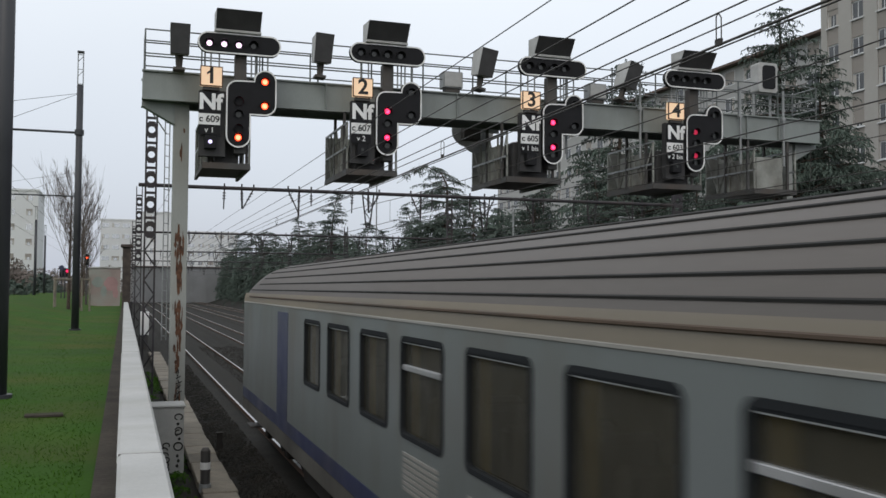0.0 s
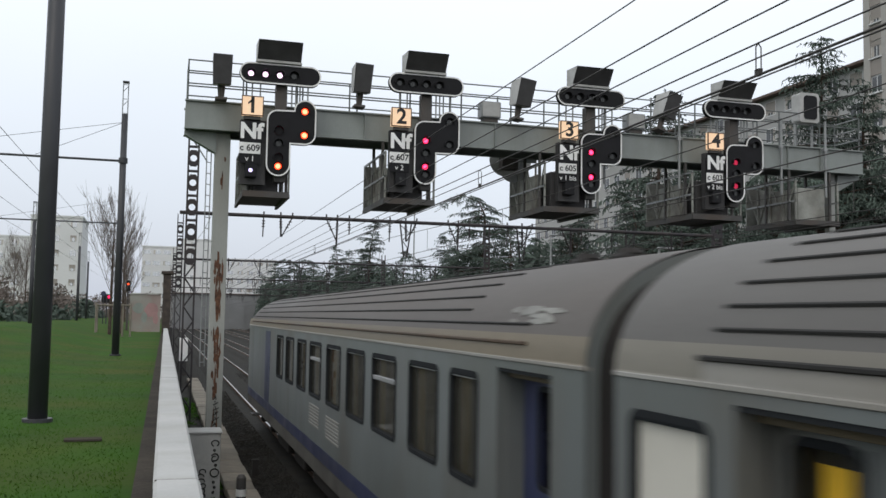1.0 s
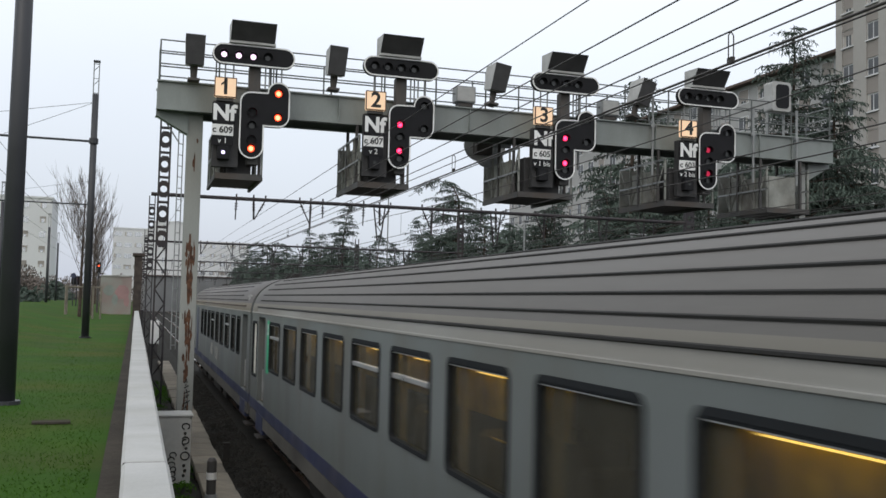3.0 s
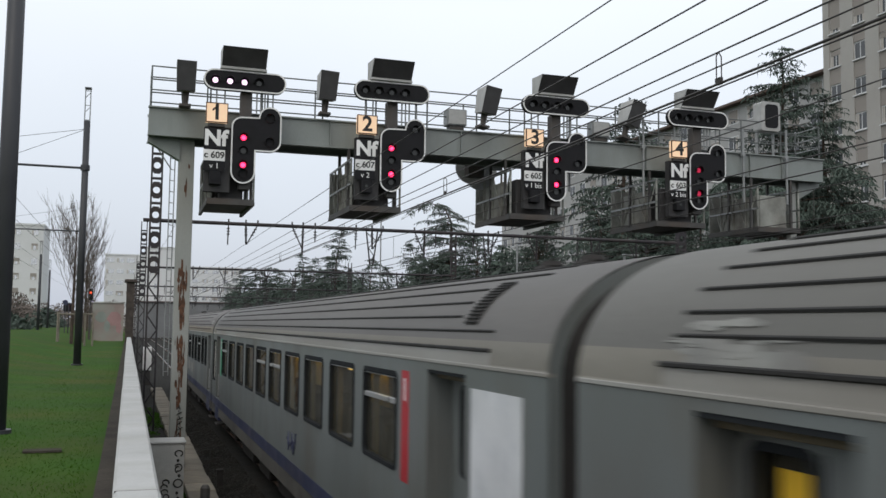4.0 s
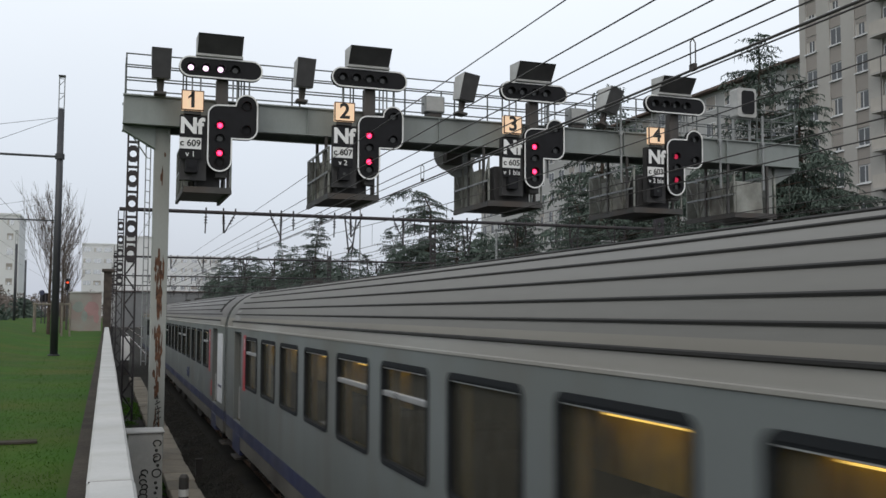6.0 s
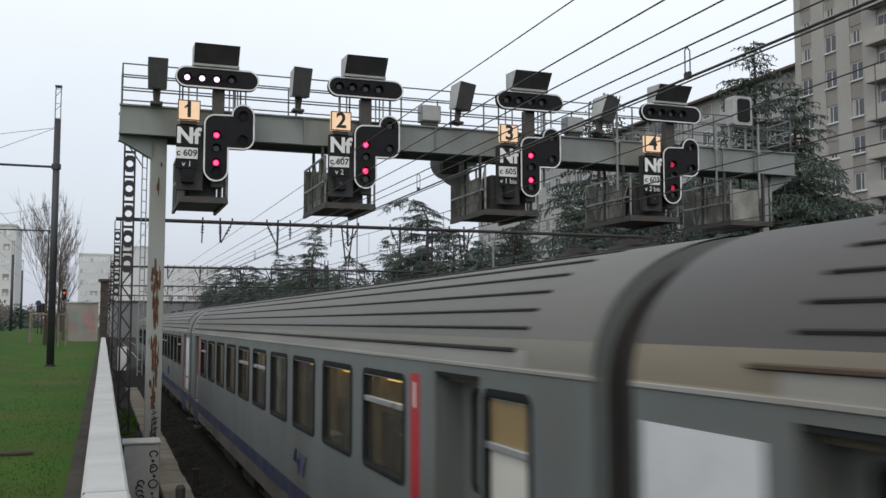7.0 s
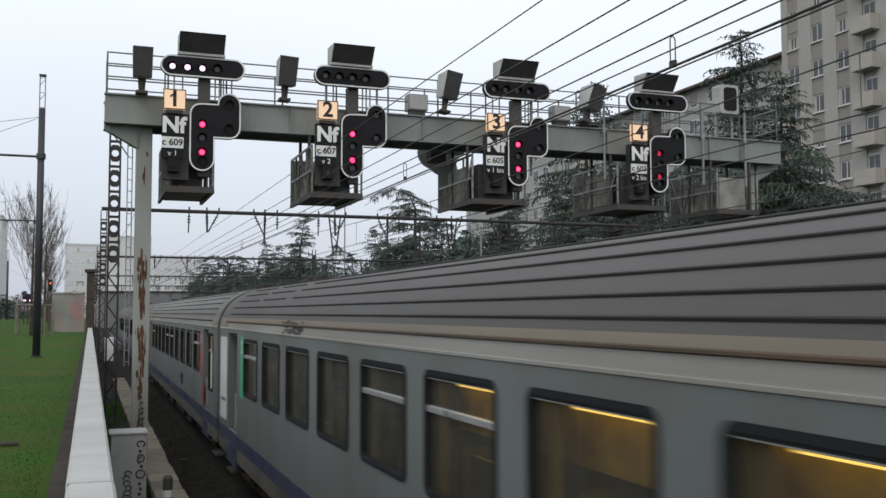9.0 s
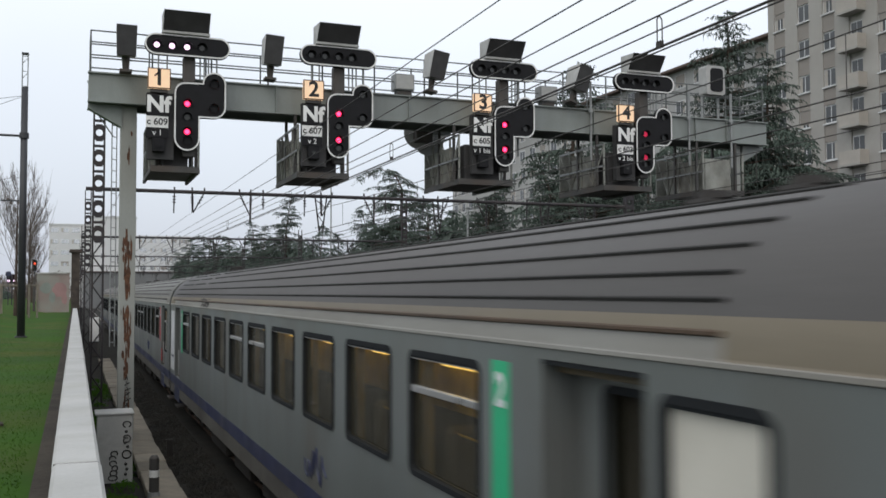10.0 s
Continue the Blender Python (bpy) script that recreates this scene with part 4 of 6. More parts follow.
    for u in (1.2, LEN - 1.2):
        part("step", B(-1.36, -1.05, -u - 0.35, -u + 0.35, 0.36, 0.40), M["darksteel"], c)
    for u in (2.6, 3.4, LEN - 3.2, LEN - 2.3):
        rv = part("roof_ventilator", B(-0.16, 0.16, -u - 0.14, -u + 0.14, EAVE + 0.86, EAVE + 0.97, bevel=0.03), M["under"], c)
        part("ventilator_cap", C((0, -u, EAVE + 0.97), (0, -u, EAVE + 1.02), 0.14, 0.1, n=10), M["under"], rv)
    # windows
    for i, (a, b) in enumerate(wins):
        window(c, a, b, i in hoppers)
    # inside
    part("floor", B(-1.33, 1.33, -f1 + 0.1, -f0 - 0.1, 1.2, 1.26), M["interior"], c)
    part("partition", B(-HALF + 0.09, -0.1, -f1 + 3.3, -f1 + 3.36, 1.26, 3.02), M["interior"], c)
    # bar added to stand for a thin reflected line low in the panes
    part("dado_rail", B(-0.16, -0.135, -f1 + 3.4, -f0 - 3.2, 1.93, 1.955), M["curtain"], c)
    part("aisle_wall", B(0.55, 0.6, -f1 + 1.5, -f0 - 1.5, 1.26, 3.02), M["interior"], c)
    for i, (a, b) in enumerate(wins):
        for k in (0.06, 0.94):
            ob = part("seat", SEAT, None, c)
            ob.location = (-0.72, -(a + (b - a) * k), 0)
            if k > 0.5:
                ob.rotation_euler = (0, 0, math.pi)
        if i in lit:
            um = (a + b) / 2
            part("light_tube", B(-1.215, -1.2, -um - 0.55, -um + 0.5, 2.902, 2.911), M["tube"], c)
            # added reflector, hidden glowing strip and screen make the glow under the window head
            part("rack_fascia", B(-1.02, -1.0, -um - 0.98, -um + 0.98, 2.50, 2.98), M["glow_yellow"], c)
            part("lamp_trough", B(-1.07, -1.03, -um - 0.9, -um + 0.85, 2.94, 2.952), M["trough"], c)
            part("lamp_valance", B(-1.19, -1.178, -um - 0.95, -um + 0.9, 2.928, 2.975), M["interior"], c)
            part("luggage_rack", B(-1.2, -0.7, -um - 0.7, -um + 0.7, 2.965, 2.98), M["alu"], c)
            # second added bar for that reflected line, close behind the glass
            part("rack_rail", C((-1.13, -um - 0.62, 2.36), (-1.13, -um + 0.55, 2.36), 0.01, n=6), M["glow_yellow"], c)
        for e0, e1 in ((a - 0.02, a + 0.16), (b - 0.16, b + 0.02)):
            cur = bmesh.new()
            n = 7
            pa = [(-HALF + 0.11 + (0.03 if k % 2 else 0.0), -(e0 + (e1 - e0) * k / n)) for k in range(n + 1)]
            lo = [cur.verts.new((x, y, SILL - 0.05)) for x, y in pa]
            hi = [cur.verts.new((x, y, HEAD + 0.02)) for x, y in pa]
            for k in range(n):
                cur.faces.new((lo[k], lo[k + 1], hi[k + 1], hi[k]))
            part("curtain", cur, M["curtain"], c)
    # doors in their recesses
    for a, b in recesses:
        # the leaf stands back in the recess: rails and stiles round a narrow pane
        um = (a + b) / 2 - (0.2 if a < 5 else 0.0)
        leaf = M["blue"] if nose else M["body"]
        xd = -HALF + 0.24
        d = part("door", B(xd, xd + 0.05, -b, -a, 0.95, 2.16), leaf, c, "folding entrance door")
        part("door_rail", B(xd, xd + 0.05, -b, -a, 2.95, 3.12), leaf, d)
        part("door_stile", B(xd, xd + 0.05, -b, -um - 0.23, 2.16, 2.95), leaf, d)
        part("door_stile", B(xd, xd + 0.05, -um + 0.23, -a, 2.16, 2.95), leaf, d)
        part("door_pane", B(xd + 0.1, xd + 0.106, -um - 0.23, -um + 0.23, 2.16, 2.95), M["glass"], d)
        seal = band(bmesh.new(), rounded(um - 0.25, um + 0.25, 2.14, 2.97, 0.09), 0.045, 0.228, 0.239)
        part("pane_seal", on_side(seal), M["gasket"], d)
        part("fold_seal", B(xd - 0.008, xd - 0.002, -um - 0.292, -um - 0.272, 1.0, 2.96), M["gasket"], d)
        part("drip_strip", B(xd - 0.03, xd - 0.004, -b + 0.1, -a - 0.1, 3.0, 3.02), M["gasket"], d)
        part("door_step", B(-HALF - 0.004, -HALF + 0.3, -b - 0.04, -a + 0.04, 0.6, 0.985, bevel=0.01), M["blue"], d)
        part("vestibule_panel", B(xd + 0.75, xd + 0.78, -b - 0.4, -a + 0.4, 1.0, 3.0), M["interior"], d)
        # interior light behind the door pane, put in as a bright yellow panel
        if a < 5 and name != "fourth_coach":
            part("door_notice", B(xd + 0.088, xd + 0.096, -um - 0.13, -um + 0.13, 2.3, 2.84), M["door_glow"], d, "yellow panel for the inside light in the door window")
        for y in (-b, -a):
            part("jamb", B(-HALF + 0.088, xd, y - 0.015, y + 0.015, 1.0, 3.1), M["body"], d)
        part("door_handle", C((-HALF - 0.03, -b - 0.09, 1.35), (-HALF - 0.03, -b - 0.09, 2.0), 0.017, n=6), M["alu"], d)
        part("handle_plate", B(-HALF - 0.008, -HALF + 0.002, -b - 0.16, -b - 0.05, 1.5, 1.72), M["steel"], d)
        # shade along the recess top, put in as a black strip
        part("lintel", B(-HALF + 0.006, -HALF + 0.29, -b, -a, 3.07, 3.098), M["gasket"], d)
    for e in extras:
        kind, a, b, z0, z1 = e[:5]
        if kind == "pane":
            window(c, a, b, e[5], z0, z1, frosted=True)
        elif kind == "stripe":
            st = part("class_stripe", B(-HALF - 0.005, -HALF + 0.02, -b, -a, z0, z1), M[e[5]], c)
            letters("2" if "green" in e[5] else "1", 0.3, M["poster"], st, (a + b) / 2, -0.007, z1 - 0.2, "class_number", 0.01)
            for ch in st.children:
                ch.data.transform(Matrix(((0, 1, 0, -HALF), (-1, 0, 0, 0), (0, 0, 1, 0), (0, 0, 0, 1))))
        elif kind == "panel":
            pn = part("notice_panel", B(-HALF - 0.006, -HALF + 0.02, -b, -a, z0, z1), M["poster"], c, "white vinyl panel with faint marks")
            part("panel_mark", B(-HALF - 0.009, -HALF - 0.005, -b + 0.12, -a - 0.2, z0 + 0.36, z0 + 0.42), M["blue"], pn)
        elif kind == "grille":
            for i in range(7):
                part("louvre", B(-HALF - 0.012, -HALF + 0.01, -b, -a, z0 + (z1 - z0) * i / 7, z0 + (z1 - z0) * (i + 0.55) / 7), M["palegrey"], c)
        elif kind == "badge":
            part("badge", B(-HALF - 0.006, -HALF + 0.01, -b, -a, z0, z1, bevel=0.0), M[e[5]], c)
        elif kind == "scrawl":
            rnd = random.Random(e[5])
            sc = bmesh.new()
            y = -a
            last = (-HALF - 0.004, -a, (z0 + z1) / 2)
            for i in range(16):
                nxt = (-HALF - 0.004, -(a + (b - a) * (i + 1) / 16 + rnd.uniform(-0.08, 0.08)), rnd.uniform(z0, z1))
                rod(sc, last, nxt, 0.014, n=5)
                last = nxt
            tagged(part("sprayed_mark", sc, M["blue"], c), kind="stuff")
        elif kind == "patch":
            rnd = random.Random(e[6])
            pt = bmesh.new()
            for i in range(e[7]):
                uc, dc = rnd.uniform(a, b), rnd.uniform(z0, z1)
                ru, rd = rnd.uniform(0.05, 0.22), rnd.uniform(0.6, 2.2)
                ring = []
                for q in range(9):
                    an = q * 2 * math.pi / 9
                    k = rnd.uniform(0.6, 1.2)
                    px, pz = roof_point(max(0.3, dc + rd * k * math.sin(an)), 0.004 + 0.0005 * (i % 8))
                    ring.append(pt.verts.new((px, -(uc + ru * k * math.cos(an)), pz)))
                pt.faces.new(ring)
            tagged(part("worn_patch", pt, M[e[5]], c), kind="stuff")
        elif kind == "roof_vent":
            vent = part("roof_vent", sweep([roof_point(z0 + (z1 - z0) * i / 8, 0.008) for i in range(9)], -b, -a), M["under"], c, "dark slatted vent across the roof shoulder")
            for i in range(13):
                px, pz = roof_point(z0 + (z1 - z0) * (i + 0.5) / 13, 0.014)
                part("slat", C((px, -b, pz), (px, -a, pz), 0.009, n=5), M["groove"], vent)
    return c


SEAT = seat_mesh()
SEAT.name = "seat"
row10 = [(3.35 + 1.965 * k, 3.35 + 1.965 * k + 1.42) for k in range(10)]
lead = [(LEN - a + 0.28, LEN - b + 0.28) for a, b in ((18.25, 17.06), (16.46, 15.18), (14.54, 13.34), (12.78, 11.48), (10.84, 9.56), (8.98, 7.68), (7.13, 5.83), (5.15, 4.02), (3.54, 2.75))]

COACHES = [
    coach("leading_coach", "grey-blue leading coach with dark windows and a blue door", lead, {3, 6}, [(LEN - 1.95, LEN - 0.8)],
          [("badge", LEN - 20.75, LEN - 19.6, 1.22, 3.08, "blue"), ("patch", LEN - 1.9, LEN - 0.9, 20, 27, "worn", 2, 26), ("grille", 13.98, 15.08, 1.5, 1.9), ("grille", 15.88, 17.08, 1.45, 1.85)], set(), "roof_lead", nose=True, front=0.48),
    coach("second_coach", "grey-blue coach with warm lit windows, one stripe green", row10, {0, 4, 5, 9}, [(1.5, 2.6), (LEN - 2.9, LEN - 1.85)],
          [("pane", 0.45, 1.25, 1.75, 2.96, False), ("stripe", 2.95, 3.28, 1.95, 3.05, "green_stripe"), ("stripe", LEN - 3.75, LEN - 3.5, 1.95, 3.05, "red_stripe"),
           ("panel", LEN - 1.7, LEN - 0.65, 1.35, 3.0), ("roof_vent", LEN - 2.1, LEN - 1.8, 22, 52), ("scrawl", 15.5, 16.4, 1.35, 1.75, 3), ("badge", LEN - 3.2, LEN - 2.98, 1.35, 1.75, "red_stripe")], {0, 1, 2, 3, 4, 5, 6, 8}, "roof_second"),
    coach("third_coach", "grey-blue coach with warm lit windows and red stripes", row10, {0, 4, 5, 9}, [(1.5, 2.6), (LEN - 3.1, LEN - 2.1)],
          [("patch", 1.35, 2.25, 8, 18, "worn", 3, 40), ("patch", 1.5, 1.9, 22, 24, "worn", 4, 8), ("stripe", 2.95, 3.28, 1.95, 3.05, "red_stripe"), ("stripe", LEN - 3.75, LEN - 3.5, 1.95, 3.05, "red_stripe"),
           ("pane", LEN - 1.98, LEN - 1.22, 1.75, 3.0, True), ("scrawl", 17.2, 18.0, 1.35, 1.75, 5), ("badge", LEN - 3.2, LEN - 2.98, 1.35, 1.75, "red_stripe")], {0, 1, 2, 3, 4, 7, 8, 9}, "roof_third", rear=0.38),
    coach("fourth_coach", "grey-blue coach with warm lit windows and green stripes", row10, {0, 4, 5, 9}, [(1.3, 2.5), (LEN - 3.0, LEN - 1.9)],
          [("patch", 6.9, 8.3, 1, 13, "soot", 5, 36), ("panel", 0.15, 1.1, 1.35, 3.0), ("stripe", 2.95, 3.28, 1.95, 3.05, "green_stripe"), ("stripe", LEN - 3.72, LEN - 3.45, 1.55, 3.05, "green_stripe"),
           ("pane", LEN - 1.75, LEN - 1.0, 1.75, 2.99, False), ("scrawl", 17.2, 18.2, 1.3, 1.75, 7)], {5, 6, 7, 8, 9}, "roof_fourth", front=0.06),
]


# ---- trackside things ----
def concrete_case():
    b = root("equipment_case", pose(0.78, 20.0, BED_Z), "pale concrete trackside case with black sprayed scrawl", "equipment case")
    bm = bmesh.new()
    prism(bm, [(-0.35, 0.0), (0.34, 0.0), (0.32, 1.28), (0.26, 1.34), (-0.33, 1.34)], 0.0, 0.7)
    part("shell", bm, M["concrete"], b)
    part("cap", B(-0.38, 0.36, -0.03, 0.73, 1.33, 1.38, bevel=0.015), M["coping"], b)
    rnd = random.Random(8)
    sc = bmesh.new()

    def loop(cx, cz, rx, rz, a0=0, a1=360):
        for k in range(12):
            p, q = (radians(a0 + (a1 - a0) * m / 12) for m in (k, k + 1))
            rod(sc, (cx + rx * math.cos(p), -0.006, cz + rz * math.sin(p)), (cx + rx * math.cos(q), -0.006, cz + rz * math.sin(q)), 0.012, n=5)

    # two unreadable upright scrawls
    loop(0.22, 1.14, 0.075, 0.06, -60, 250)
    loop(0.22, 0.86, 0.07, 0.07, -120, 160)
    loop(0.21, 0.82, 0.05, 0.06, 60, 260)
    loop(0.22, 0.55, 0.085, 0.08)
    for z in (1.0, 0.7, 0.36, 0.26, 0.16):
        loop(0.22 + rnd.uniform(-0.02, 0.02), z, 0.018, 0.02)
    for k in range(6):
        loop(-0.02 + rnd.uniform(-0.03, 0.03), 0.10 + 0.095 * k, rnd.uniform(0.05, 0.085), 0.05, rnd.uniform(-90, 0), rnd.uniform(200, 330))
    tagged(part("sprayed_mark", sc, M["ink"], b), kind="stuff")


concrete_case()


def bollard(x, y, z0, h):
    b = root("marker_post", pose(x, y, z0), "short black and white marker post beside the trough", "marker post")
    part("shaft", C((0, 0, 0), (0, 0, h), 0.085, n=14), M["darksteel"], b)
    part("foot", C((0, 0, 0), (0, 0, 0.14), 0.115, 0.1, n=14), M["steel"], b)
    part("collar", C((0, 0, h * 0.55), (0, 0, h * 0.72), 0.09, n=14), M["white"], b, "white band")
    part("cap", C((0, 0, h), (0, 0, h + 0.05), 0.085, 0.05, n=14), M["darksteel"], b)


bollard(1.33, 17.4, -0.1, 0.72)
stub = root("stub_post", pose(2.06, 22.6, -0.25), "short dark stub post at the trough's edge", "stub post")
part("shaft", B(-0.07, 0.07, -0.07, 0.07, 0.0, 0.38, bevel=0.012), M["under"], stub)
part("cap", B(-0.085, 0.085, -0.085, 0.085, 0.38, 0.42, bevel=0.012), M["under"], stub)


def mast(parent, x, y, z_top, plate_from):
    """Two channels, holed plates above and cross lacing below."""
    h = 0.2
    m = part("mast", B(x - h, x - h + 0.06, y - 0.1, y + 0.1, BED_Z - 0.2, z_top), M["mast"], parent)
    part("channel", B(x + h - 0.06, x + h, y - 0.1, y + 0.1, BED_Z - 0.2, z_top), M["mast"], m)
    z, up = BED_Z, True
    while z < plate_from - 0.1:
        s = -1 if up else 1
        part("lacing", C((x + s * 0.17, y - 0.09, z), (x - s * 0.17, y - 0.09, z + 0.5), 0.028, n=5), M["mast"], m)
        z, up = z + 0.5, not up
    z, n = plate_from, 20
    while z < z_top - 0.6:
        # a batten plate with one round hole, and a slot above it
        ring = bmesh.new()
        circ = arc(x, z + 0.33, 0.115, 0, 360, n)[:-1]
        sq = []
        for i in range(n):
            a = 2 * math.pi * i / n
            k = min(0.15 / max(1e-6, abs(math.cos(a))), 0.29 / max(1e-6, abs(math.sin(a))))
            sq.append((x + k * math.cos(a), z + 0.33 + k * math.sin(a)))
        loops = [[ring.verts.new((p, yy, q)) for p, q in pts] for pts, yy in ((circ, y - 0.095), (sq, y - 0.095), (sq, y - 0.07), (circ, y - 0.07))]
        for r in range(4):
            p, q = loops[r], loops[(r + 1) % 4]
            for i in range(n):
                ring.faces.new((p[i], p[(i + 1) % n], q[(i + 1) % n], q[i]))
        part("holed_plate", ring, M["mast"], m)
        part("batten", B(x - 0.14, x + 0.14, y - 0.095, y - 0.07, z + 0.69, z + 0.78), M["mast"], m)
        z += 0.86
    return m


def portal(y, label, right=21.5, plate=5.15, beam_z=7.02, top=9.9):
    p = root("catenary_portal", pose(0, 0, 0), label, "catenary portal", "catenary portals")
    mast(p, 0.7, y, top, plate)
    mast(p, right, y, top, plate)
    part("beam", C((0.3, y, beam_z), (right + 0.2, y, beam_z), 0.065, n=10), M["mast"], p)
    def hung(x, x1, drop, r):
        """A hanger with a string of insulator sheds, upright or slanting."""
        ins = part("insulator", C((x, y, beam_z), (x1, y, beam_z - drop), r, n=6), M["mast"], p)
        for k in range(3):
            f = 0.16 + 0.1 * k
            cx, cz = x + (x1 - x) * f / drop, beam_z - f
            part("shed", C((cx, y, cz), (cx, y, cz - 0.035), 0.055, n=10), M["mast"], ins)
        part("pin", C((x, y, beam_z + 0.05), (x, y, beam_z + 0.16), 0.03, n=6), M["mast"], ins)

    for base in (0.0, 4.6, 9.2, 13.6):
        for x, x1, drop, r in ((3.18, 3.16, 0.75, 0.022), (3.78, 3.8, 0.72, 0.035), (4.2, 3.82, 0.72, 0.022), (5.42, 5.8, 0.8, 0.022), (5.82, 5.8, 1.0, 0.035), (6.26, 6.26, 0.55, 0.022)):
            if x + base < right - 0.4:
                hung(x + base, x1 + base, drop, r)
        # a tapering lattice drop between the tracks
        if base < 10:
            for x, x1 in ((8.16, 8.32), (8.6, 8.44)):
                part("drop_leg", C((x + base, y, beam_z), (x1 + base, y, beam_z - 1.3), 0.028, n=6), M["mast"], p)
            for k in range(4):
                w0, w1 = 0.2 - 0.04 * k, 0.2 - 0.04 * (k + 1)
                sgn = 1 if k % 2 else -1
                part("drop_lace", C((8.38 + base + sgn * w0, y, beam_z - 0.12 - 0.28 * k), (8.38 + base - sgn * w1, y, beam_z - 0.12 - 0.28 * (k + 1)), 0.016, n=5), M["mast"], p)
    return p


for k, y in enumerate((34.0, 63.0, 96.0, 131.0, 170.0)):
    portal(y, "dark lattice catenary portal with hanging insulators over the tracks")


def wire(x, z, r, y0=-8.0, y1=240.0, sag=0.0, span=31.0, name="overhead_wire"):
    """A long wire along the track; a slight sag between the portals."""
    cu = bpy.data.curves.new("wire", "CURVE")
    cu.dimensions, cu.bevel_depth, cu.bevel_resolution = "3D", r, 1
    sp = cu.splines.new("POLY")
    n = int((y1 - y0) / 3) if sag else 1
    sp.points.add(n)
    for i in range(n + 1):
        y = y0 + (y1 - y0) * i / n
        f = ((y - 34.0) / span) % 1.0
        sp.points[i].co = (x, y, z - sag * 4 * f * (1 - f), 1)
    cu.materials.append(M["wire"])
    tmp = bpy.data.objects.new("wire", cu)
    scene.collection.objects.link(tmp)
    me = bpy.data.meshes.new_from_object(tmp.evaluated_get(bpy.context.evaluated_depsgraph_get()))
    bpy.data.objects.remove(tmp)
    return tagged(new(name, me), "dark overhead wire stretched along the tracks", "overhead wire", "overhead wires")


for x, dz, r in ((3.90, 2.90, 0.0065), (3.95, 2.455, 0.007), (4.02, 2.256, 0.0065), (3.95, 2.012, 0.0065), (4.12, 1.985, 0.006), (4.05, 1.822, 0.010), (4.28, 1.895, 0.0065)):
    wire(x, 3.5 + dz, r)
for xc in TRACKS[1:]:
    wire(xc, 6.45, 0.009, sag=0.25)
    wire(xc - 0.05, 5.62, 0.009)
    wire(xc + 0.08, 5.45, 0.009)
for x, z in ((1.9, 8.6), (19.5, 8.3)):
    wire(x, z, 0.01, y0=34, sag=0.4)


def dropper(x, y, z0, z1):
    bm = bmesh.new()
    for dx in (-0.022, 0.022):
        rod(bm, (x + dx, y, z0 + 0.03), (x + dx, y, z1 - 0.03), 0.005, n=5)
    for s, z in ((1, z1 - 0.03), (-1, z0 + 0.03)):
        rod(bm, (x - 0.022, y, z), (x, y, z + s * 0.03), 0.005, n=5)
        rod(bm, (x + 0.022, y, z), (x, y, z + s * 0.03), 0.005, n=5)
    box(bm, x - 0.015, x + 0.015, y - 0.03, y + 0.03, z0 - 0.02, z0 + 0.03)
    return thing("wire_dropper", bm, M["wire"], "looped dropper clamp between two overhead wires", "wire dropper", "wire droppers")


for y in (5.95, 12.4, 19.0, 27.5, 38.0, 47.0):
    dropper(4.05, y, 5.335, 5.56)
for xc in TRACKS[1:]:
    for i in range(9):
        y = 8 + i * 7.0
        f = ((y - 34.0) / 31.0) % 1.0
        thing("wire_dropper", C((xc, y, 5.62), (xc, y, 6.45 - f * (1 - f)), 0.006, n=5), M["wire"], "thin dropper between messenger and contact wire", "wire dropper", "wire droppers")

# ---- the tram side: poles, arms, trees, far walls ----


def tram_pole(x, y, top, arm_z, reach, cross):
    p = root("tram_pole", pose(x, y, GRASS_Z), "dark tapered steel tram pole standing in the lawn", "tram pole", "tram poles")
    part("shaft", C((0, 0, -0.2), (0, 0, top - GRASS_Z - 1.1), 0.125, 0.105, n=16), M["pole"], p, smooth=True)
    part("base_flange", C((0, 0, 0.0), (0, 0, 0.05), 0.19, n=16), M["pole"], p)
    # open lattice head
    for a in range(4):
        dx, dy = 0.085 * (1 if a % 2 else -1), 0.085 * (1 if a > 1 else -1)
        part("head_bar", C((dx, dy, top - GRASS_Z - 1.1), (dx, dy, top - GRASS_Z), 0.014, n=5), M["steel"], p)
    for k in range(5):
        z = top - GRASS_Z - 1.08 + k * 0.25
        part("head_lace", C((-0.085, -0.085, z), (0.085, -0.085, z + (0.2 if k % 2 else 0.0)), 0.012, n=5), M["steel"], p)
    part("head_cap", B(-0.11, 0.11, -0.11, 0.11, top - GRASS_Z, top - GRASS_Z + 0.05), M["pole"], p)
    if reach:
        part("arm", C((0, 0, arm_z - GRASS_Z), (-reach, 0, arm_z - GRASS_Z), 0.04, n=8), M["pole"], p)
        part("stay_wire", C((0, 0, arm_z - GRASS_Z + 1.35), (-reach * 0.8, 0, arm_z - GRASS_Z + 0.12), 0.008, n=5), M["pole"], p)
        part("stay_wire", C((0, 0, arm_z - GRASS_Z + 1.35), (-reach * 0.35, 0, arm_z - GRASS_Z + 0.06), 0.008, n=5), M["pole"], p)
        part("clamp", C((0, 0, arm_z - GRASS_Z - 0.08), (0, 0, arm_z - GRASS_Z + 0.1), 0.15, n=12), M["pole"], p)


tram_pole(-1.64, 13.6, 11.0, 9.0, 7.5, True)
tram_pole(-1.64, 34.2, 11.45, 8.72, 8.0, True)
tram_pole(-2.75, 57.0, 10.6, 8.6, 8.0, True)
tram_pole(-7.6, 60.0, 9.9, 8.9, 0, False)
tram_pole(-7.2, 86.0, 10.2, 8.9, 0, False)
tram_pole(-8.4, 112.0, 10.2, 8.9, 0, False)
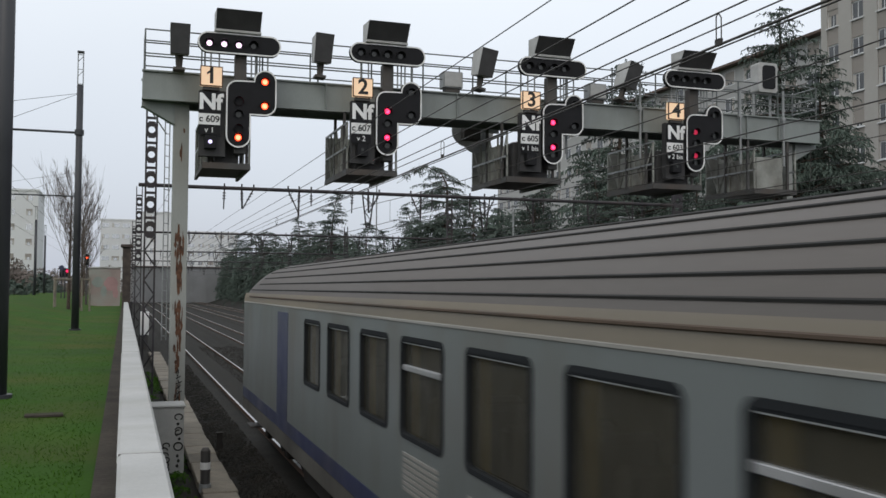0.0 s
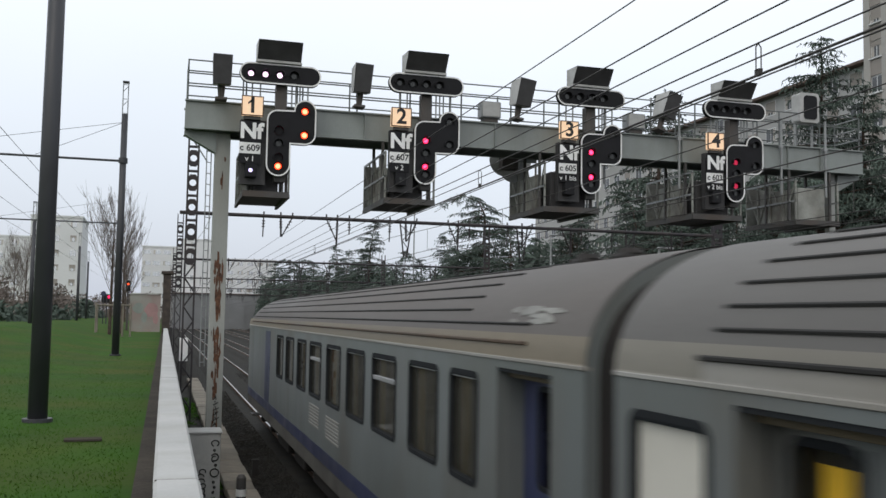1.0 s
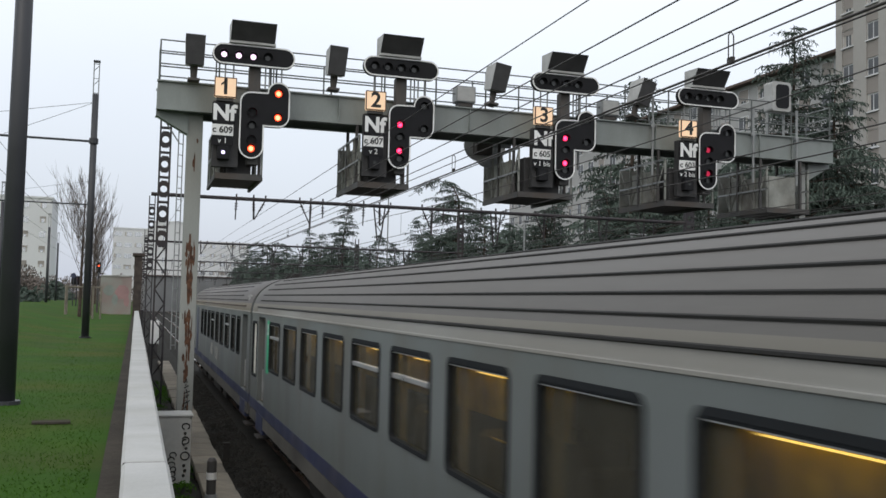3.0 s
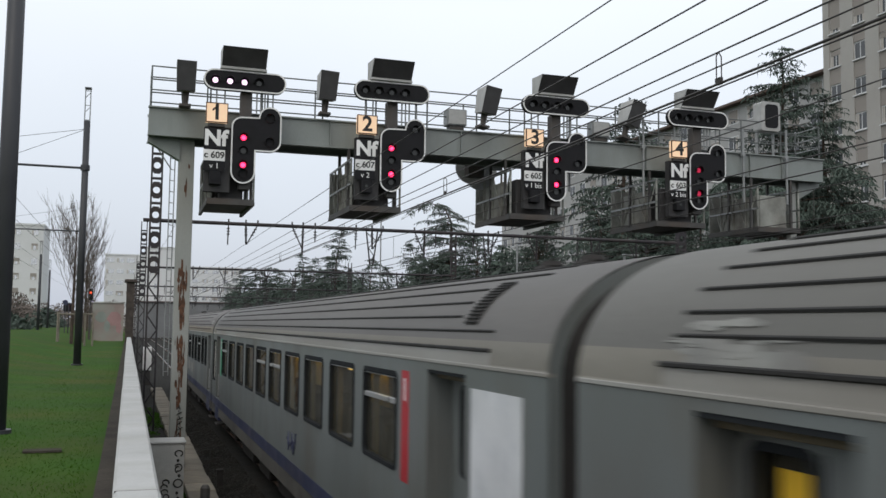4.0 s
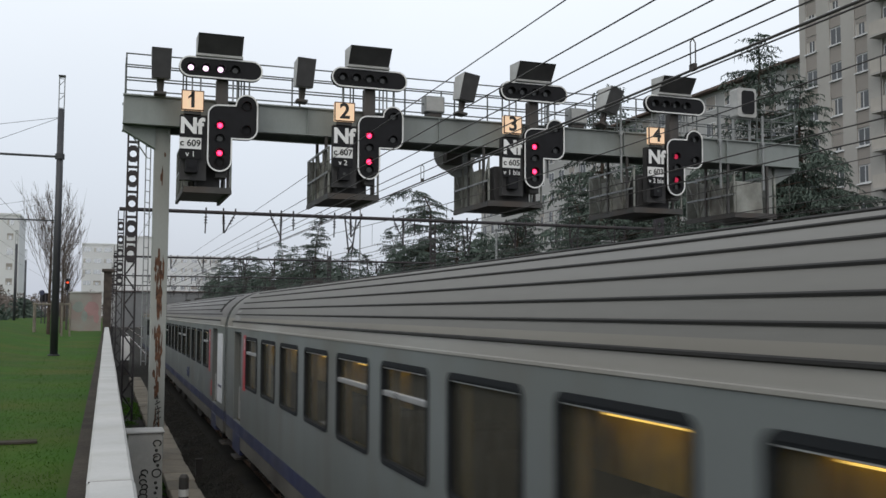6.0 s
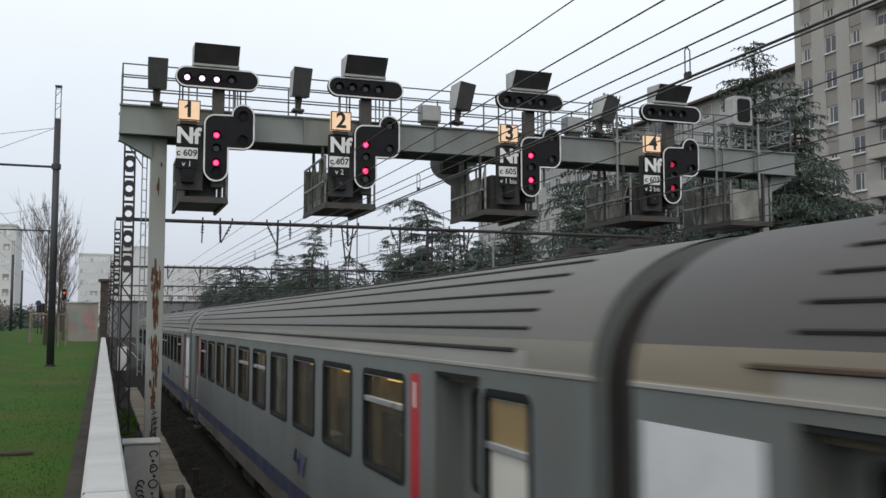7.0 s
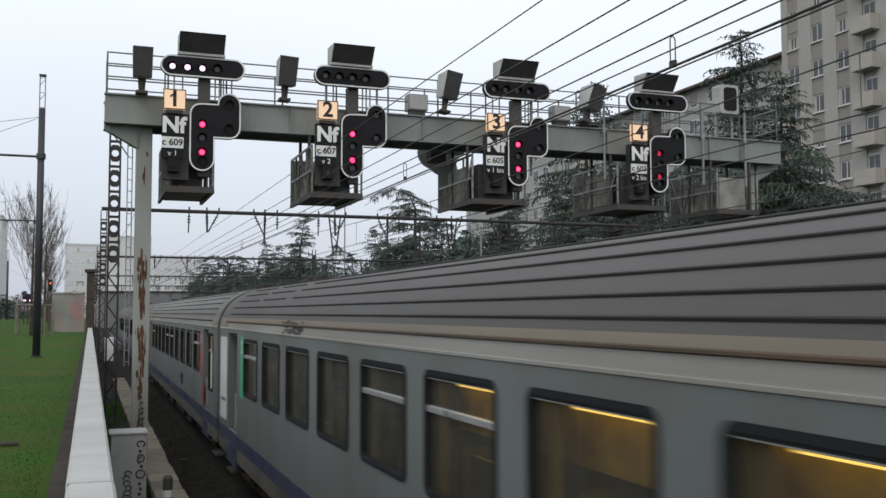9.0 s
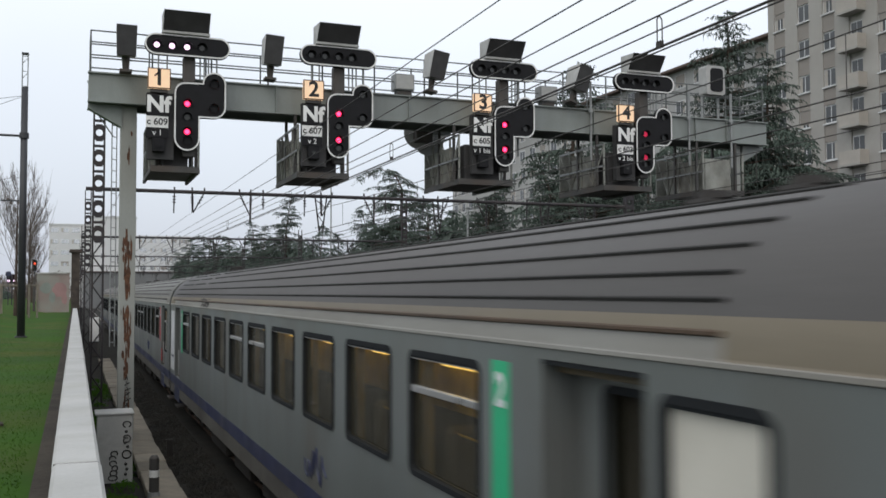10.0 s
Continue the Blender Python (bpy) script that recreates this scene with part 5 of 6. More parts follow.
for x, z in ((-4.2, 8.1), (-4.2, 7.3), (-6.6, 8.1), (-6.6, 7.3)):
    wire(x, z, 0.008, y0=-4, y1=150)


def bare_tree(x, y, h, seed, spread=0.22):
    t = root("bare_tree", pose(x, y, GRASS_Z), "leafless slender tree with upright twigs", "tree", "bare trees")
    rnd = random.Random(seed)
    part("trunk", C((0, 0, -0.2), (0.05, 0, h * 0.75), 0.11, 0.03, n=10), M["bark"], t)
    cu = bpy.data.curves.new("twigs", "CURVE")
    cu.dimensions, cu.bevel_depth, cu.bevel_resolution = "3D", 0.012, 0

    def limb(p, d, length, depth):
        sp = cu.splines.new("POLY")
        n = 5
        sp.points.add(n)
        q = Vector(p)
        pts = []
        for i in range(n + 1):
            sp.points[i].co = (*q, 1)
            sp.points[i].radius = (1.6 if depth == 0 else 0.8) * (1 - 0.75 * i / n)
            pts.append((q.copy(), d.copy()))
            d = (d + Vector((rnd.gauss(0, 0.08), rnd.gauss(0, 0.08), 0.10))).normalized()
            q = q + d * (length / n)
        if depth < 2:
            for _ in range(6 if depth == 0 else 4):
                p0, d0 = pts[rnd.randint(1, n - 1)]
                side = Vector((rnd.gauss(0, 1), rnd.gauss(0, 1), 0.6)).normalized()
                limb(p0, (d0 * 0.9 + side * 0.55).normalized(), length * rnd.uniform(0.35, 0.6), depth + 1)

    for i in range(26):
        z = h * (0.2 + 0.6 * i / 26)
        a = rnd.uniform(0, 6.28)
        d = Vector((math.cos(a) * 0.55, math.sin(a) * 0.55, 0.9)).normalized()
        limb((0.03, 0, z), d, (h - z) * rnd.uniform(0.4, 0.62) * (spread / 0.22), 0)
    cu.materials.append(M["twig"])
    tmp = bpy.data.objects.new("twigs", cu)
    scene.collection.objects.link(tmp)
    me = bpy.data.meshes.new_from_object(tmp.evaluated_get(bpy.context.evaluated_depsgraph_get()))
    bpy.data.objects.remove(tmp)
    ob = new("crown", me)
    ob.parent = t


bare_tree(-3.2, 60.0, 9.4, 2, 0.27)
bare_tree(-2.75, 66.0, 8.0, 5, 0.27)
bare_tree(-12.5, 95.0, 9.0, 7, 0.3)
bare_tree(-17.0, 120.0, 9.0, 9, 0.3)
bare_tree(-4.6, 118.0, 8.0, 11, 0.3)
st = root("tree_guard", pose(-3.2, 60.0, GRASS_Z), "pale wooden stakes tied round a young tree", "tree guard")
for dx, dy in ((-0.75, -0.5), (0.75, -0.5), (1.15, 0.5), (-0.75, 0.5)):
    part("stake", C((dx, dy, -0.2), (dx, dy, 2.0), 0.055, n=8), M["slab"], st)
part("tie_rail", C((-0.8, -0.5, 1.9), (1.15, -0.5, 1.9), 0.05, n=6), M["slab"], st)

mw = root("painted_wall", pose(0, 0, 0), "grey-pink rendered wall with faded paint across the lawn", "wall", kind="structure")
part("wall_body", B(-2.7, -0.4, 78.0, 78.5, GRASS_Z - 0.3, 4.98), M["mural"], mw)
part("wall_cap", B(-2.8, -0.35, 77.93, 78.57, 4.98, 5.08), M["concrete"], mw)
part("wall_post", B(-2.95, -2.78, 77.7, 77.9, GRASS_Z - 0.2, 4.6), M["darksteel"], mw)
for kx, kz, kw, kh, key in ((-2.05, 3.9, 0.42, 0.55, "mural_green"), (-1.1, 3.8, 0.5, 0.7, "mural_pink"), (-1.6, 3.2, 0.3, 0.4, "mural_green"), (-0.75, 3.1, 0.25, 0.5, "mural_pink")):
    rnd = random.Random(int(kx * -100))
    pts = [(kx + kw * math.cos(q * 0.5236) * rnd.uniform(0.7, 1.1), kz + kh * math.sin(q * 0.5236) * rnd.uniform(0.7, 1.1)) for q in range(12)]
    part("faded_paint", prism(bmesh.new(), pts, 77.99 + 0.004 * kx, 78.0), M[key], mw)
pi = root("gate_pier", pose(0.02, 68.0, 0), "tall sooty brick pier with a flat cap", "gate pier")
part("pier", B(-0.26, 0.26, -0.26, 0.26, 0.0, 6.2), M["brickpier"], pi)
part("cap", B(-0.4, 0.4, -0.4, 0.4, 6.2, 6.42, bevel=0.04), M["brickpier"], pi)
rs = root("relay_box", pose(1.1, 60.0, BED_Z), "white relay box on a dark foot beside the track", "relay box")
part("case", B(-0.25, 0.25, -0.2, 0.2, 0.9, 2.3, bevel=0.02), M["white"], rs)
part("foot", B(-0.2, 0.2, -0.15, 0.15, 0.0, 0.9), M["darksteel"], rs)
ts = root("tram_signal", pose(-3.3, 90.0, GRASS_Z), "tram signal with one lit orange lamp on a thin mast", "tram signal")
part("mast", C((0, 0, -0.1), (0, 0, 4.4), 0.05, n=8), M["pole"], ts)
part("head", B(-0.18, 0.18, -0.1, 0.1, 3.4, 4.4, bevel=0.04), M["black"], ts)
part("lamp", C((0, -0.1, 4.05), (0, -0.13, 4.05), 0.085, n=12), M["lamp_amber"], ts)
part("lower_lamp", C((0.22, -0.1, 3.2), (0.22, -0.13, 3.2), 0.1, n=12), M["lamp_violet"], ts, "small lit white lamp")
part("lower_head", B(0.06, 0.38, -0.1, 0.1, 3.02, 3.38, bevel=0.04), M["black"], ts)
xl_ = root("crossing_light", pose(-5.08, 90.0, GRASS_Z), "crossing light with flashing lamps on a thin post", "crossing light")
part("post", C((0, 0, -0.1), (0, 0, 3.0), 0.05, n=8), M["pole"], xl_)
part("head", B(-0.44, 0.4, 0.0, 0.14, 2.34, 3.1, bevel=0.05), M["black"], xl_)
# added cover discs make these always-lit lamps flash
flashers = []
for name, dx, z, r, key in (("red_lamp", 0.2, 2.86, 0.13, "lamp_red"), ("white_lamp", -0.28, 2.54, 0.11, "lamp_white"), ("white_lamp", 0.22, 2.54, 0.11, "lamp_white")):
    part(name, C((dx, 0.0, z), (dx, -0.04, z), r, n=14), M[key], xl_)
    flashers.append((part("shutter", C((dx, -0.05, z), (dx, -0.056, z), r + 0.012, n=14), M["black"], xl_), name))
rd = root("blue_road_sign", pose(-5.25, 88.0, GRASS_Z), "round blue road sign on a thin pole", "road sign")
part("pole", C((0, 0, -0.1), (0, 0, 3.0), 0.04, n=8), M["pole"], rd)
part("disc", C((0, -0.05, 3.1), (0, -0.09, 3.1), 0.22, n=20), M["blue"], rd)
# hedge bank and far bushes on the tram side
def bush_stuff(name, spots, label, material, leafy=1.0):
    rnd = random.Random(3)
    vs, fs = [], []
    for x, y, z, rx, ry, rz, n in spots:
        for _ in range(n):
            a, e = rnd.uniform(0, 6.283), rnd.uniform(-0.2, 1.5)
            k = rnd.uniform(0.55, 1.05)
            c = Vector((x + rx * k * math.cos(a) * math.cos(e), y + ry * k * math.sin(a) * math.cos(e), z + rz * k * math.sin(e)))
            u = Vector((rnd.gauss(0, 1), rnd.gauss(0, 1), rnd.gauss(0, 1))).normalized() * rnd.uniform(0.12, 0.4) * leafy
            w = u.orthogonal().normalized() * rnd.uniform(0.06, 0.2) * leafy
            i = len(vs)
            vs += [c - u, c + w, c + u, c - w]
            fs.append((i, i + 1, i + 2, i + 3))
    me = bpy.data.meshes.new(name)
    me.from_pydata(vs, [], fs)
    me.materials.append(material)
    return tagged(new(name, me), label, "bushes", kind="stuff")


rnd = random.Random(12)
bush_stuff("far_bushes", [(-9 - rnd.uniform(0, 16), 70 + rnd.uniform(0, 70), GRASS_Z + 0.4, 2.4, 2.5, rnd.uniform(1.2, 2.6), 420) for _ in range(26)], "dark bushes far beside the tram line", M["needle"])
bush_stuff("bare_brushwood", [(-1.8 - rnd.uniform(0, 14), 125 + rnd.uniform(0, 60), GRASS_Z + 0.3, 2.2, 2.5, rnd.uniform(2.4, 4.6), 420) for _ in range(24)] + [(-9 - rnd.uniform(0, 18), 80 + rnd.uniform(0, 70), GRASS_Z + 0.4, 2.0, 2.5, rnd.uniform(2.0, 4.6), 420) for _ in range(26)], "leafless grey-brown brushwood beside the tram line", M["twig"], 0.7)
bush_stuff("lineside_bushes", [(24.5 + rnd.uniform(-1.5, 3.0), 58 + 200 * (k + rnd.random()) / 60, 0.3, 2.4, 3.4, rnd.uniform(6.4, 8.8) + 0.012 * 200 * k / 60, 1100) for k in range(60)], "dark overgrown evergreens along the far side of the tracks", M["needle"])
bush_stuff("track_weeds", [(rnd.uniform(0.25, 1.15), 12 + rnd.uniform(0, 30), BED_Z, 0.3, 0.5, rnd.uniform(0.08, 0.26), 240) for _ in range(60)], "low green weeds along the foot of the wall", M["blade"], 0.11)


# ---- cedars ----
def cedar_mesh(seed, h, spread, nod=0.0, bare=0.1, step=0.14, arms=(4, 6)):
    """A deodar: tiers of arching limbs with hanging twigs, and a leader that may nod to +x."""
    rnd = random.Random(seed)
    vs, fs = [], []

    def stem(t):
        k = max(0.0, t - 0.74) / 0.26
        return Vector((nod * k * k + 0.25 * math.sin(t * 5 + seed), 0.2 * math.sin(t * 4), h * t - abs(nod) * (0.85 if nod > 2 else 0.5) * k ** 4))

    def leaf(c, d, size, wide):
        u = d.normalized() * size
        w = u.cross(Vector((rnd.gauss(0, 0.7), rnd.gauss(0, 0.7), 1))).normalized() * wide
        i = len(vs)
        vs.extend((c - u * 0.3, c + w + u * 0.2, c + u, c - w + u * 0.2))
        fs.append((i, i + 1, i + 2, i + 3))

    def twig(p, d, length):
        """A short side twig, its needles in a loose hanging fringe."""
        m = max(2, int(length / step))
        for _ in range(m):
            p = p + d * (length / m)
            d = (d + Vector((rnd.gauss(0, 0.1), rnd.gauss(0, 0.1), -0.16))).normalized()
            leaf(p, d + Vector((rnd.gauss(0, 0.4), rnd.gauss(0, 0.4), rnd.gauss(-0.25, 0.3))), rnd.uniform(0.1, 0.22), rnd.uniform(0.32, 0.46) * step)
            if rnd.random() < 0.4:
                leaf(p, Vector((rnd.gauss(0, 0.3), rnd.gauss(0, 0.3), -1)), rnd.uniform(0.14, 0.34), 0.25 * step)

    wood = bmesh.new()
    tiers = int(h * 2.3)
    for k in range(tiers):
        tier = (k + rnd.uniform(0.1, 0.9)) / tiers
        big = rnd.uniform(0.7, 1.15)
        for _ in range(rnd.randint(*arms)):
            t = min(0.985, bare + (0.99 - bare) * tier + rnd.uniform(-0.012, 0.012))
            a = rnd.uniform(0, 6.283)
            length = (spread * (1 - t) ** 0.92 * rnd.uniform(0.5, 1.1) + 0.3) * big
            p = stem(t)
            hook = max(0.0, t - 0.74) / 0.26 if nod > 2 else 0.0
            length *= 1 - 0.35 * hook
            d = Vector((math.cos(a) + 0.4 * hook, math.sin(a), rnd.uniform(-0.08, 0.34) - 0.75 * hook)).normalized()
            q = p + d * length * 0.55
            if length > 1.2:
                rod(wood, p, q, 0.022 * length ** 0.8, 0.012, n=4)
            steps = max(3, int(length / 0.21))
            bow = rnd.uniform(0.6, 1.5)
            for i in range(steps):
                f = (i + 1) / steps
                p = p + d * (length / steps)
                d = (d + Vector((rnd.gauss(0, 0.05), rnd.gauss(0, 0.05), -(0.015 + 0.10 * f * f) * bow))).normalized()
                if f < 0.12:
                    continue
                side = d.cross(Vector((0, 0, 1))).normalized()
                for sgn in (-1, 1):
                    reach = min(1.25, 0.32 * length) * (1.1 - 0.85 * f) * rnd.uniform(0.3, 1.15) + 0.12
                    twig(p, (side * sgn + d * rnd.uniform(0.4, 0.9) + Vector((0, 0, rnd.uniform(-0.15, 0.12)))).normalized(), reach)
                leaf(p, d + Vector((rnd.gauss(0, 0.2), rnd.gauss(0, 0.2), -0.1)), 0.26, 0.03)
            twig(p, d, 0.4)
    for k in range(60):
        t = 0.9 + 0.1 * k / 60
        leaf(stem(t), Vector((rnd.gauss(0, 0.8), rnd.gauss(0, 0.8), 0.35)), 0.34 - 0.003 * k, 0.03)
    me = bpy.data.meshes.new("crown")
    me.from_pydata(vs, [], fs)
    me.materials.append(M["needle"])
    for k in range(12):
        rod(wood, stem(k / 12) - Vector((0, 0, 0.4 if k == 0 else 0)), stem((k + 1) / 12), 0.019 * h * (1 - k / 12.5), 0.019 * h * (1 - (k + 1) / 12.5), n=8)
    return me, mesh_of("trunk", wood, M["bark"])


KINDS = {"nodding": (15.3, cedar_mesh(1, 16.0, 8.8, 4.4, 0.08, 0.11)), "cone": (14.0, cedar_mesh(2, 14.0, 6.4, 0.3)),
         "broad": (12.0, cedar_mesh(3, 12.0, 7.0, 1.2)), "twin": (15.0, cedar_mesh(4, 15.0, 9.4, -0.5, 0.12, 0.09, (4, 7))), "low": (9.0, cedar_mesh(5, 9.0, 5.2, 0.5, 0.04, 0.13))}


def cedar(x, y, kind, top, turn):
    base = ground_level(x, y) - 0.1
    tall, (crown, trunk) = KINDS[kind]
    words = {"nodding": "tall dark cedar whose top nods to one side", "cone": "pointed dark green cedar", "broad": "broad dark cedar with drooping layered branches",
             "twin": "tall cedar with long arching branches before the flats", "low": "low spreading dark cedar"}
    t = root("cedar_tree", pose(x, y, base, 0, 0, turn), words[kind], "tree", "cedars behind the tracks")
    k = (top - base) / tall
    t.scale = (k, k, k)
    part("crown", crown, None, t)
    part("trunk", trunk, None, t)


for x, y, kind, top, turn in (
        (27.2, 34.8, "twin", 16.3, 40), (29.4, 34.6, "twin", 14.4, 200), (33.5, 39.5, "low", 9.8, 0), (30.6, 38.2, "broad", 11.4, 75), (32.5, 55.0, "broad", 14.2, 15), (35.5, 48.0, "broad", 13.6, 280), (38.0, 62.0, "broad", 15.5, 190), (31.5, 70.0, "broad", 13.2, 340), (25.4, 85.0, "broad", 11.6, 220), (25.6, 69.0, "broad", 11.2, 100),
        (29.0, 41.0, "low", 9.8, 90), (25.6, 46.5, "broad", 10.8, 30), (31.0, 47.0, "broad", 11.2, 250), (28.2, 53.5, "broad", 12.3, 130),
        (24.8, 56.0, "broad", 11.0, 310), (26.0, 65.5, "low", 9.8, 60), (25.0, 74.5, "nodding", 15.1, 160), (28.0, 84.0, "low", 9.4, 10),
        (24.6, 92.0, "low", 9.6, 200), (25.5, 103.0, "low", 11.2, 80), (25.0, 118.5, "cone", 16.0, 0), (24.8, 111.0, "low", 10.2, 150),
        (25.0, 128.0, "broad", 12.6, 45), (25.2, 136.0, "cone", 13.4, 70), (25.0, 143.5, "cone", 14.5, 190), (24.6, 153.0, "broad", 12.4, 20),
        (25.0, 168.5, "nodding", 14.8, 150), (24.8, 180.0, "broad", 13.2, 100), (25.0, 195.5, "nodding", 16.4, 170), (25.0, 211.0, "broad", 14.6, 240),
        (25.2, 231.0, "cone", 16.8, 15), (24.5, 246.0, "broad", 14.4, 120), (45.0, 80.5, "cone", 26.2, 50)):
    cedar(x, y, kind, top, turn)
for x, y, h in ((23.0, 55.0, 9.0), (22.5, 40.5, 7.2), (25.0, 97.0, 15.0)):
    lp = root("lamp_post", pose(x, y, BED_Z), "thin grey lamp post behind the tracks", "lamp post")
    part("shaft", C((0, 0, 0), (0, 0, h), 0.09, 0.06, n=10), M["steel"], lp)
    part("head", B(-0.1, 0.75, -0.1, 0.1, h, h + 0.1, bevel=0.03), M["steel"], lp)


# ---- buildings ----
def facade_block(name, label, x0, x1, y0, y1, z0, z1, storey, bay, face, wall, win=(1.3, 1.45), balconies=(), spandrels=True, blinds=0.35, seed=1, roof=None, glazing="pane"):
    """A block of flats. face 'x': the windows look to -x; 'y': to -y."""
    b = root(name, pose(0, 0, 0), label, "building", "blocks of flats")
    part("wall", B(x0, x1, y0, y1, z0, z1), wall, b)
    rnd = random.Random(seed)
    length = (y1 - y0) if face == "x" else (x1 - x0)
    nb, ns = int(length / bay), int((z1 - z0) / storey)

    def put(nm, parent, u0, u1, d0, d1, za, zb, material):
        if face == "x":
            return part(nm, B(x0 - d1, x0 - d0, y1 - u1, y1 - u0, za, zb), material, parent)
        return part(nm, B(x0 + u0, x0 + u1, y0 - d1, y0 - d0, za, zb), material, parent)

    shared = {}

    def piece(nm, parent, w, d0, d1, h, material, u, z):
        key = (nm, round(w, 3), round(h, 3), d1, material.name)
        if key not in shared:
            shared[key] = mesh_of(nm, B(-d1, -d0, -w / 2, w / 2, 0, h) if face == "x" else B(-w / 2, w / 2, -d1, -d0, 0, h), material)
        ob = part(nm, shared[key], None, parent)
        if parent is not b:
            ob.location = (0, -u, z) if face == "x" else (u, 0, z)
        else:
            ob.location = (x0, y1 - u, z) if face == "x" else (x0 + u, y0, z)
        return ob

    if spandrels:
        for i in range(nb + 1):
            wide = bay - win[0]
            u0, u1 = max(0.0, i * bay - wide / 2), min(length, i * bay + wide / 2)
            put("pier", b, u0, u1, 0.002, 0.16, z0, z1, wall)
    for j in range(ns):
        zb = z1 - (j + 1) * storey
        for i in range(nb):
            u = (i + 0.5) * bay
            w, h = win
            if i in balconies:
                slab = piece("balcony", b, bay * 0.74, 0.0, 1.0, 0.16, wall, u, zb + 0.1)
                piece("balcony_front", slab, bay * 0.74, 0.92, 1.0, 0.95, M["shutter"], 0, 0.16)
                for sg in (-1, 1):
                    piece("balcony_side", slab, 0.06, 0.0, 0.92, 0.95, M["shutter"], sg * (bay * 0.37 - 0.03), 0.16)
                piece("door_frame", b, bay * 0.46, 0.004, 0.02, 2.1, M["render2"], u, zb + 0.3)
                piece("pane", b, bay * 0.18, 0.022, 0.03, 1.9, M[glazing], u - bay * 0.1, zb + 0.4)
                piece("pane", b, bay * 0.18, 0.022, 0.03, 1.9, M[glazing], u + bay * 0.1, zb + 0.4)
                continue
            fr = piece("window", b, w, 0.0, 0.03, h, M["render2"], u, zb + 0.9)
            part_shut = rnd.random()
            for sg in (-1, 1):
                piece("pane", fr, w * 0.5 - 0.13, 0.032, 0.04, h - 0.2, M[glazing], sg * w * 0.235, 0.1)
                if part_shut < blinds or rnd.random() < 0.3:
                    piece("curtain", fr, w * 0.22, 0.041, 0.045, h - 0.22, M["shutter"], sg * w * 0.33, 0.11)
            if part_shut < blinds:
                drop = (0.3, 0.5, 0.75)[int(part_shut * 97) % 3] * h
                piece("blind", fr, w - 0.12, 0.046, 0.06, drop, M["spandrel"], 0, h - drop - 0.04)
            if spandrels:
                piece("sill", b, w + 0.16, 0.0, 0.24, 0.09, M["render2"], u, zb + 0.81)
                piece("spandrel", b, w - 0.006, 0.002, 0.1, storey - h - 0.1, M["spandrel"], u, zb - (storey - h - 0.9))
    if roof:
        part("roof", B(x0 - 0.9, x1 + 0.9, y0 - 0.6, y1 + 0.6, z1, z1 + 0.25), M["tile"], b)
        part("roof", prism(bmesh.new(), [(x0 - 0.9, z1 + 0.25), (x1 + 0.9, z1 + 0.25), ((x0 + x1) / 2, z1 + 2.6)], y0 - 0.6, y1 + 0.6), M["tile"], b)
    else:
        part("roof", B(x0 - 0.15, x1 + 0.15, y0 - 0.15, y1 + 0.15, z1, z1 + 0.35), wall, b)
    return b


facade_block("apartment_tower", "tall cream apartment tower with small windows and balconies", 53.0, 66.0, 35.6, 62.2, 0.0, 46.0, 2.8, 2.66, "x", M["render1"], win=(1.25, 1.4), balconies=(3, 8), seed=4)
facade_block("apartment_slab", "long pale apartment slab with a brown overhanging roof", 60.0, 72.0, 64.0, 150.0, 0.0, 27.0, 2.8, 3.2, "x", M["render3"], win=(1.7, 1.5), spandrels=False, seed=5, roof=True)
facade_block("white_flats", "white apartment block far down the line", -6.0, 3.5, 250.0, 262.0, 0.0, 20.2, 2.75, 2.4, "y", M["render2"], win=(1.9, 1.2), spandrels=False, blinds=0.2, seed=6, glazing="skypane")
facade_block("white_flats", "white apartment block with a taller plain gable", 3.6, 14.0, 246.0, 262.0, 0.0, 22.0, 2.75, 5.2, "y", M["render2"], win=(1.0, 1.4), spandrels=False, blinds=0.2, seed=7, glazing="skypane")
facade_block("white_flats", "white apartment block partly hidden by cedars", 14.5, 33.0, 300.0, 312.0, 0.0, 20.5, 2.75, 3.0, "y", M["render2"], win=(1.8, 1.2), spandrels=False, blinds=0.2, seed=8, glazing="skypane")
# simple grey block standing in for the distant retaining wall
sd = root("far_wall_block", pose(0, 242.0, 0), "long plain grey block in place of a far retaining wall", "shed")
part("wall", B(1.8, 27.0, 0.0, 3.5, -0.2, 8.4), M["shed"], sd)
part("roof", B(1.5, 27.3, -0.3, 3.8, 8.4, 8.75), M["tile"], sd)
for k in range(8):
    part("pilaster", B(2.0 + 3.4 * k, 2.35 + 3.4 * k, -0.15, -0.003, -0.2, 8.3), M["shed"], sd)
facade_block("far_flats", "pale apartment slab beyond the tram line", -24.5, -15.5, 190.0, 204.0, 0.0, 21.2, 2.75, 3.0, "y", M["render2"], win=(1.2, 1.3), spandrels=False, blinds=0.3, seed=9, glazing="skypane")
facade_block("far_flats", "pale apartment slab beyond the tram line", -47.0, -27.0, 215.0, 230.0, 0.0, 19.0, 2.75, 3.0, "y", M["render2"], win=(1.4, 1.3), spandrels=False, blinds=0.3, seed=10, glazing="skypane")
sh = root("white_shed", pose(23.9, 32.4, 0), "low white flat-roofed shed behind the tracks", "shed")
part("wall", B(-1.5, 1.7, 0.0, 2.6, 0.5, 6.1), M["render2"], sh)
part("roof", B(-1.7, 1.9, -0.2, 2.8, 6.1, 6.3), M["white"], sh)
part("window", B(-1.0, 0.8, -0.03, 0.0, 4.7, 5.8), M["pane"], sh)

